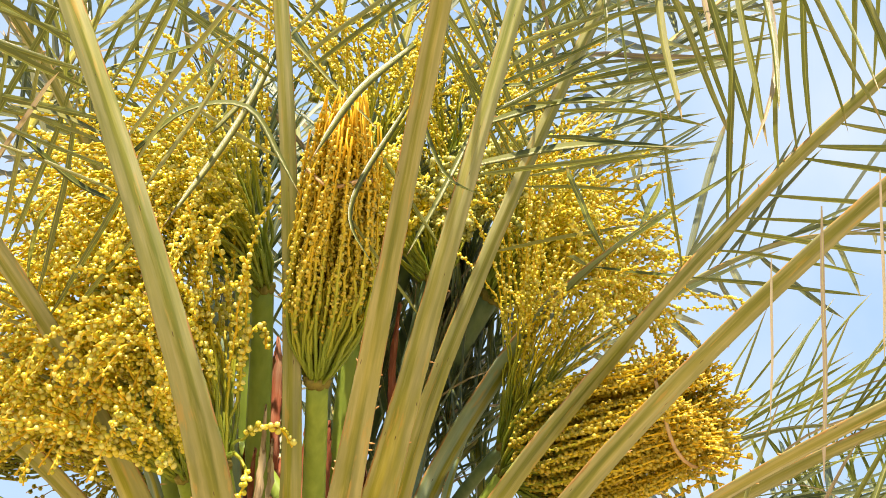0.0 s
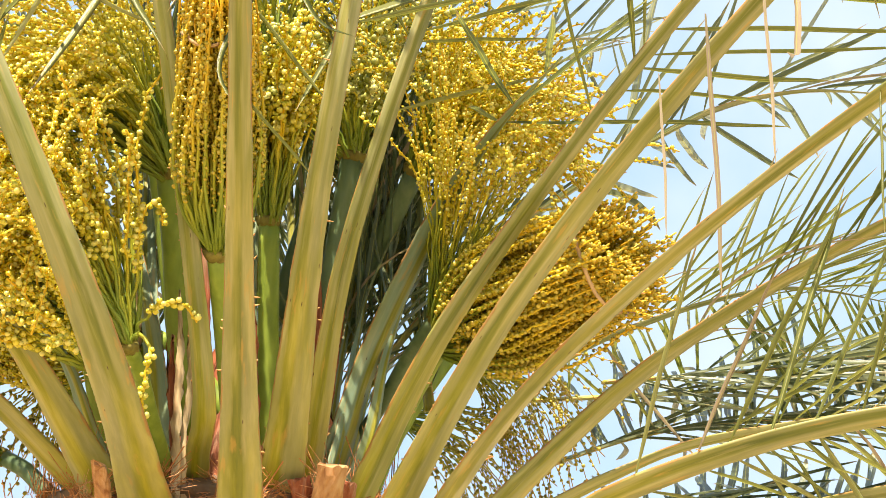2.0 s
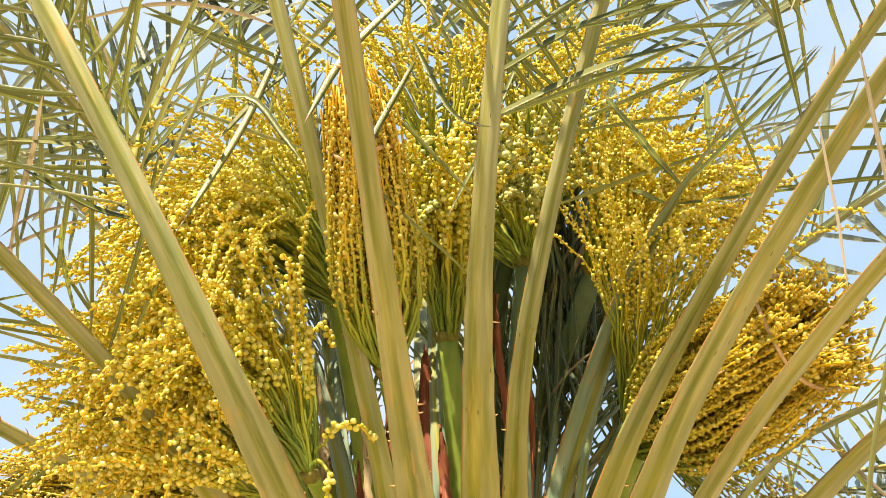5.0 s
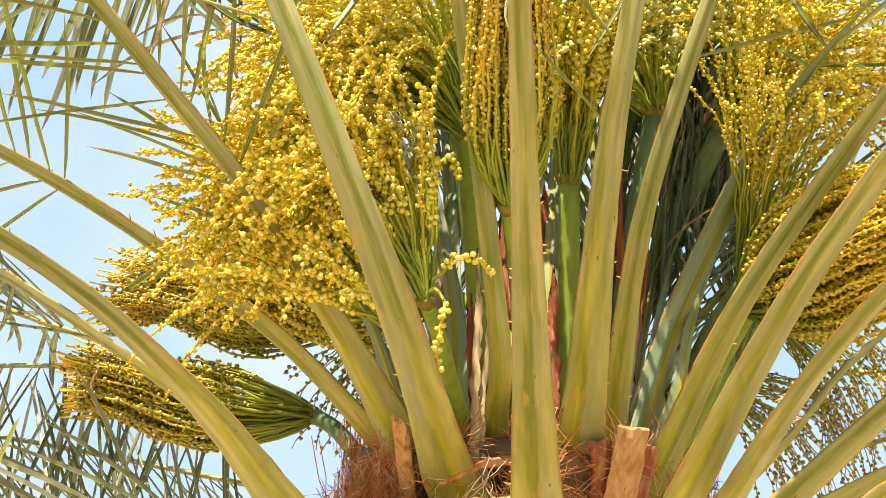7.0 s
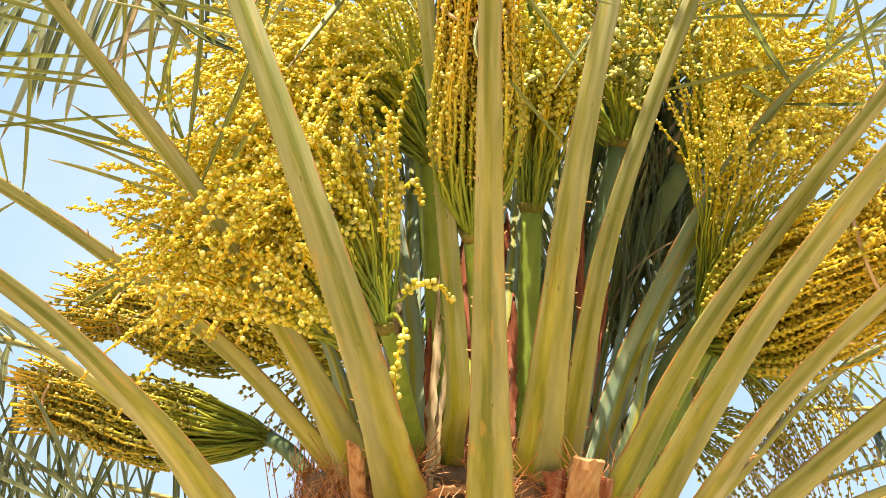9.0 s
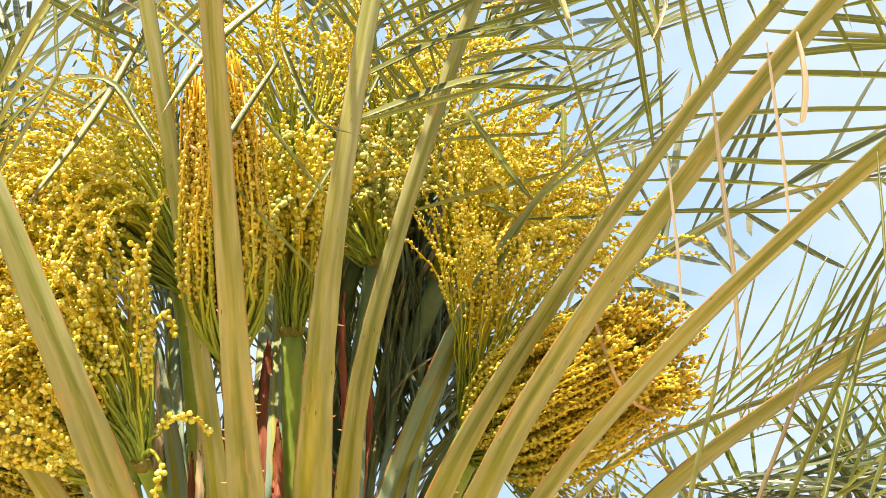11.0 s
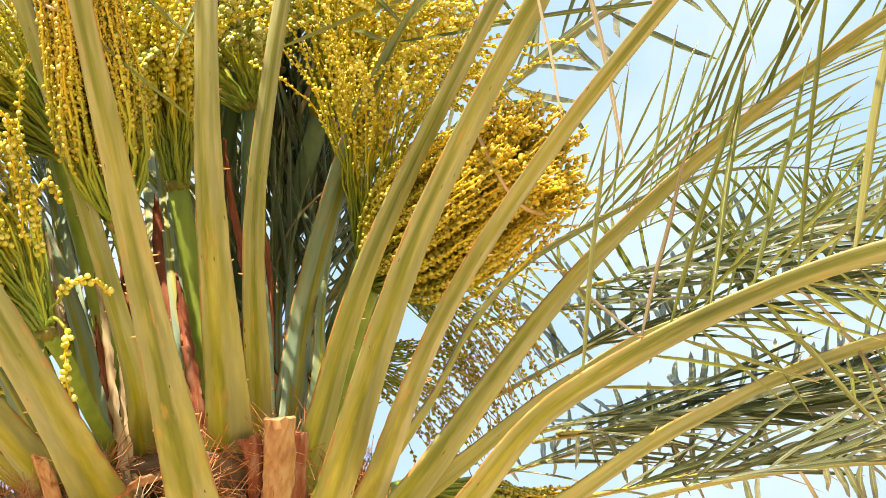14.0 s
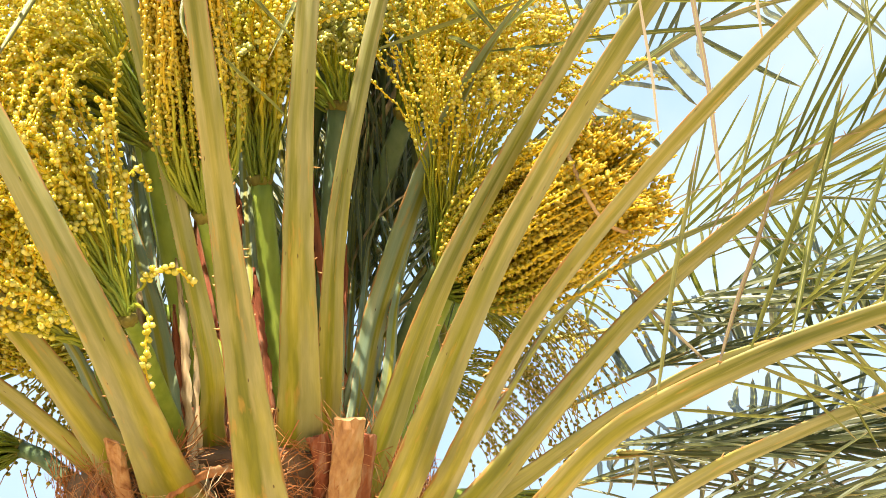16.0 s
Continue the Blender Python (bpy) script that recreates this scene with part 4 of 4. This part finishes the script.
frond((-0.198, 0.1, 2.957), (-0.273, 0.1, 3.19), (-0.392, 0.1, 3.484), 0.022, 0.016, leaf_from=0.05, reach=0.3, kind="grey", seed=102, root=False, gap=0.032)
frond((0.475, 0.25, 2.974), (0.573, 0.25, 3.245), (0.668, 0.25, 3.57), 0.022, 0.016, leaf_from=0.05, reach=0.3, kind="grey", seed=103, root=False, gap=0.03)
frond((-0.334, 0.0, 2.661), (-0.451, 0.0, 2.904), (-0.587, 0.0, 3.168), 0.022, 0.016, leaf_from=0.05, reach=0.3, kind="green", seed=104, root=False, gap=0.032)
frond((0.07, 0.1, 2.9), (0.1, 0.1, 3.15), (0.12, 0.1, 3.45), 0.022, 0.016, leaf_from=0.05, reach=0.3, kind="green", seed=105, root=False, gap=0.028)
frond((0.23, 0.15, 2.95), (0.26, 0.15, 3.2), (0.28, 0.15, 3.5), 0.022, 0.016, leaf_from=0.05, reach=0.3, kind="grey", seed=106, root=False, gap=0.028)
frond((0.917, 0.25, 2.195), (1.318, 0.4, 2.281), (1.893, 0.55, 2.414), 0.024, 0.016, leaf_from=0.05, reach=0.5, leaf=0.28, kind="grey", seed=110, root=False, gap=0.032, fan=1.0)
frond((0.894, 0.3, 1.917), (1.297, 0.45, 1.913), (1.858, 0.6, 1.956), 0.024, 0.016, leaf_from=0.05, reach=0.5, leaf=0.28, kind="grey", seed=112, root=False, gap=0.032, fan=1.0)
# an arching frond overhead, its leaflets hanging down
frond((0.305, -0.75, 2.854), (0.556, -0.85, 2.87), (0.832, -0.95, 2.835), 0.026, 0.018, leaf_from=0.1, reach=0.4, leaf=0.3, kind="green", seed=121, root=False, gap=0.04, rows=((0.02, 0.0, -1.0), (0.25, 0.1, -0.9)), row_gap=(0.1, 0.25))
# inner stalks, half hidden between the outer ones
frond((0.029, -0.3, 1.921), (-0.015, -0.26, 2.144), (-0.099, -0.2, 2.413), 0.045, 0.022, leaf_from=1.3, reach=0.5, seed=51, bluish=True)
frond((-0.077, -0.3, 1.93), (-0.123, -0.3, 2.032), (-0.191, -0.26, 2.129), 0.03, 0.018, leaf_from=1.3, reach=0.4, seed=52, bluish=True)
frond((0.304, -0.22, 1.941), (0.331, -0.18, 2.118), (0.365, -0.1, 2.311), 0.026, 0.014, leaf_from=0.5, reach=0.3, leaf=0.22, fan=0.5, gap=0.02, kind="dark", seed=53, bluish=True)
frond((0.356, -0.22, 1.964), (0.383, -0.2, 2.118), (0.429, -0.16, 2.268), 0.032, 0.016, leaf_from=0.6, reach=0.3, leaf=0.22, fan=0.5, gap=0.02, kind="dark", seed=54, bluish=True)
frond((0.154, -0.22, 2.037), (0.147, -0.2, 2.203), (0.143, -0.16, 2.417), 0.034, 0.02, leaf_from=1.2, reach=0.5, kind="dark", seed=55, bluish=True)
frond((0.279, -0.24, 2.026), (0.288, -0.2, 2.264), (0.295, -0.16, 2.482), 0.03, 0.018, leaf_from=1.2, reach=0.5, kind="dark", seed=56, bluish=True)
frond((0.296, -0.14, 1.934), (0.316, -0.12, 2.113), (0.346, -0.08, 2.318), 0.026, 0.014, leaf_from=0.3, reach=0.4, leaf=0.24, fan=0.55, gap=0.018, kind="dark", seed=81, bluish=True)
frond((0.333, -0.12, 1.904), (0.375, -0.08, 2.089), (0.43, -0.02, 2.262), 0.026, 0.014, leaf_from=0.3, reach=0.4, leaf=0.24, fan=0.6, gap=0.018, kind="dark", seed=82, bluish=True)
frond((0.04, -0.2, 1.896), (0.001, -0.18, 2.073), (-0.03, -0.14, 2.299), 0.05, 0.03, leaf_from=1.2, reach=0.4, kind="dark", seed=83, bluish=True)
# young dark fronds, still folded, standing in the heart of the crown
frond((0.373, -0.12, 2.077), (0.389, -0.1, 2.303), (0.395, -0.08, 2.577), 0.03, 0.014, leaf_from=0.05, reach=0.3, leaf=0.26, kind="dark", seed=71, root=False, fan=0.35, gap=0.018, label="dark young frond standing folded in the crown")
frond((0.34, -0.05, 2.149), (0.36, -0.05, 2.337), (0.373, -0.02, 2.589), 0.03, 0.014, leaf_from=0.05, reach=0.3, leaf=0.26, kind="dark", seed=72, root=False, fan=0.3, gap=0.019, label="dark young frond standing folded in the crown")
frond((-0.01, -0.12, 2.102), (-0.037, -0.1, 2.288), (-0.061, -0.08, 2.539), 0.03, 0.014, leaf_from=0.05, reach=0.3, leaf=0.24, kind="dark", seed=73, root=False, fan=0.35, gap=0.018, label="dark young frond standing folded in the crown")
frond((0.5, 0.0, 2.062), (0.47, 0.0, 2.246), (0.408, 0.0, 2.45), 0.03, 0.014, leaf_from=0.1, reach=0.3, leaf=0.26, kind="dark", seed=74, root=False, fan=0.4, gap=0.015, label="dark young frond standing folded in the crown")
frond((0.261, 0.0, 2.052), (0.235, 0.02, 2.304), (0.206, 0.05, 2.601), 0.03, 0.014, leaf_from=0.05, reach=0.3, leaf=0.26, kind="dark", seed=75, root=False, fan=0.45, gap=0.02, label="dark young frond standing folded in the crown")
frond((0.001, 0.02, 2.047), (-0.025, 0.03, 2.279), (-0.059, 0.05, 2.573), 0.03, 0.014, leaf_from=0.05, reach=0.3, leaf=0.26, kind="dark", seed=76, root=False, fan=0.45, gap=0.02, label="dark young frond standing folded in the crown")

# ---- date bunches ----
tied_bunch((0.127, -0.45, 1.93), (0.08, -0.62, 2.144), (0.051, -0.78, 2.392), 0.06, 150, 1, 0.018, tips=0.12, splay=-0.9, waist=0.78, bare=0.93, label="upright orange date bunch, strands gathered with a straw tie", size=0.0038, spacing=0.0062, fruit=FRUIT_ORANGE)
loose_bunch((0.188, -0.22, 2.0), (0.165, -0.29, 2.304), (0.152, -0.36, 2.527), 75, 2, 0.34, 0.22, 3.0, 0.019, size=0.006, start=0.5)
loose_bunch((0.272, -0.18, 2.1), (0.301, -0.25, 2.447), (0.216, -0.3, 2.733), 80, 3, 0.32, 0.7, 8.0, 0.022, size=0.0065, dark=True, fruit=FRUIT_GREEN)
b1 = loose_bunch((0.013, -0.42, 1.933), (-0.027, -0.56, 2.018), (-0.091, -0.6, 2.25), 50, 4, 0.42, 0.32, 7.0, 0.012, start=0.42, size=0.0048, front=0.2)
loose_bunch((0.037, -0.3, 2.1), (-0.003, -0.4, 2.331), (-0.163, -0.5, 2.513), 110, 5, 0.44, 0.5, 7.0, start=0.42)
loose_bunch((-0.062, -0.22, 1.95), (-0.115, -0.3, 2.125), (-0.324, -0.45, 2.198), 120, 6, 0.40, 0.5, 2.6, start=0.36)
loose_bunch((-0.03, -0.3, 1.95), (-0.099, -0.42, 2.138), (-0.214, -0.55, 2.302), 90, 16, 0.38, 0.55, 8.0, 0.014, start=0.4)
loose_bunch((-0.046, -0.4, 1.932), (-0.079, -0.5, 2.0), (-0.177, -0.62, 2.065), 34, 17, 0.26, 0.55, 2.5, 0.01, start=0.3, size=0.0052)
tied_bunch((-0.103, -0.05, 2.0), (-0.202, 0.05, 2.125), (-0.553, 0.1, 2.15), 0.08, 110, 7, fruit=FRUIT_OLIVE)
tied_bunch((-0.143, -0.12, 1.858), (-0.237, -0.03, 1.927), (-0.609, -0.03, 1.949), 0.08, 105, 8, 0.015, dark=True, fruit=FRUIT_OLIVE, tips=0.08, waist=0.7)
loose_bunch((-0.034, -0.1, 2.1), (-0.135, -0.1, 2.363), (-0.387, -0.15, 2.581), 68, 9, 0.42, 0.55, 5.0)
loose_bunch((0.022, -0.15, 2.2), (-0.037, -0.2, 2.467), (-0.245, -0.25, 2.785), 58, 10, 0.42, 0.6, 5.0)
loose_bunch((0.382, -0.12, 2.027), (0.45, -0.28, 2.167), (0.52, -0.42, 2.52), 74, 11, 0.5, 0.34, 3.0, 0.013, dark=True, start=0.45, thick=0.0016, size=0.0038)
loose_bunch((0.33, -0.05, 2.2), (0.42, -0.2, 2.45), (0.6, -0.32, 2.7), 130, 12, 0.38, 0.55, 5.0, dark=True)
loose_bunch((0.28, -0.02, 2.3), (0.357, -0.1, 2.577), (0.377, -0.15, 2.895), 52, 18, 0.36, 0.6, 6.0, dark=True)
tied_bunch((0.377, -0.22, 1.93), (0.455, -0.3, 2.115), (0.655, -0.58, 2.205), 0.115, 190, 13, tips=0.05, waist=0.82, size=0.0046, material=STRAND, sag=0.0, start=0.2, spacing=0.0072, splay=1.3, fall=0.9, bare=1.0, fruit=FRUIT_ORANGE)
loose_bunch((0.399, 0.0, 1.95), (0.565, 0.1, 2.21), (0.787, 0.2, 2.194), 62, 14, 0.4, 0.6, 6.0, fruit=FRUIT_OLIVE, start=0.3, material=STRAND_OLIVE, thick=0.0014, spacing=0.0125, skip=0.25)
loose_bunch((0.38, 0.05, 1.85), (0.478, 0.15, 2.074), (0.718, 0.25, 2.048), 50, 19, 0.36, 0.6, 6.0, fruit=FRUIT_OLIVE, start=0.3, material=STRAND_OLIVE, thick=0.0014, spacing=0.0125, skip=0.25)
tied_bunch((0.473, -0.05, 1.80), (0.545, 0.0, 1.800), (0.755, 0.1, 1.756), 0.055, 70, 15, fruit=FRUIT_OLIVE)

loose_bunch((0.15, -0.1, 2.2), (0.162, -0.2, 2.648), (0.145, -0.25, 2.942), 44, 20, 0.38, 0.55, 4.5, 0.016)
loose_bunch((0.2, -0.05, 2.2), (0.327, -0.12, 2.697), (0.354, -0.2, 2.975), 44, 21, 0.38, 0.55, 4.5, 0.016, dark=True)
tied_bunch((0.077, -0.2, 2.064), (-0.02, -0.12, 2.144), (-0.343, 0.02, 2.169), 0.085, 80, 22, 0.014, tips=0.12, waist=0.8, sag=0.03)
loose_bunch((-0.092, 0.0, 1.915), (-0.161, 0.05, 2.102), (-0.217, 0.1, 2.021), 24, 23, 0.26, 0.6, 5.0, 0.01, fruit=FRUIT_OLIVE, start=0.3, material=STRAND_OLIVE, thick=0.0014, spacing=0.011, skip=0.2)
# two single strings that hang from the small bunch in front
for path in (((-0.029, -0.56, 2.018), (-0.003, -0.59, 2.065), (0.035, -0.62, 2.086), (0.065, -0.62, 2.082), (0.081, -0.62, 2.062)), ((-0.029, -0.56, 2.018), (-0.012, -0.59, 2.036), (0.011, -0.62, 2.011), (0.021, -0.62, 1.958), (0.02, -0.62, 1.913)), ((-0.029, -0.56, 2.018), (-0.022, -0.59, 2.103), (-0.006, -0.62, 2.192), (0.013, -0.62, 2.23), (0.023, -0.62, 2.194))):
    strands(b1, [spline(path, 24)[0]], np.random.default_rng(5), STRAND, FRUIT, 0.0054, 0.005, 0.4, skip=0.0)

# ---- old stubs, papery sheaths ----
stub((-0.038, -0.3, 1.761), (-0.057, -0.44, 1.873), 0.028, 1)
stub((0.262, -0.36, 1.759), (0.277, -0.43, 1.892), 0.046, 2)
stub((0.238, -0.34, 1.767), (0.23, -0.41, 1.872), 0.034, 3, label="dry red-brown sawn-off stalk stub")
stub((0.285, -0.34, 1.704), (0.304, -0.4, 1.872), 0.034, 4, label="dry red-brown sawn-off stalk stub")
stub((0.007, -0.38, 1.621), (0.006, -0.47, 1.718), 0.046, 5)
stub((0.055, -0.38, 1.626), (0.04, -0.47, 1.726), 0.03, 6, label="dry red-brown sawn-off stalk stub")
stub((0.361, -0.3, 1.748), (0.34, -0.3, 1.864), 0.03, 7, label="dry red-brown sawn-off stalk stub")
sheath((0.063, -0.36, 1.847), (0.032, -0.4, 2.146), 0.02, 1, SHEATH_PALE)
sheath((0.075, -0.35, 1.85), (0.05, -0.39, 2.097), 0.018, 12, SHEATH_PALE)
sheath((0.051, -0.35, 1.848), (0.028, -0.38, 2.08), 0.018, 13)
sheath((0.102, -0.1, 1.981), (0.06, -0.1, 2.337), 0.05, 11)
sheath((0.055, -0.27, 1.867), (0.019, -0.28, 2.142), 0.03, 2)
sheath((0.17, -0.27, 1.957), (0.151, -0.27, 2.165), 0.03, 3)
sheath((0.289, -0.22, 1.922), (0.3, -0.22, 2.259), 0.022, 4)
sheath((0.271, -0.24, 1.971), (0.248, -0.24, 2.396), 0.022, 5)
sheath((0.28, -0.2, 1.933), (0.287, -0.17, 2.234), 0.045, 9)
sheath((0.305, -0.2, 1.899), (0.329, -0.17, 2.103), 0.04, 10)
sheath((0.364, -0.2, 1.95), (0.368, -0.2, 2.042), 0.03, 6)
sheath((0.132, -0.2, 2.096), (0.129, -0.2, 2.32), 0.04, 7)
sheath((-0.01, -0.25, 1.944), (-0.044, -0.25, 2.259), 0.03, 8, SHEATH_PALE)
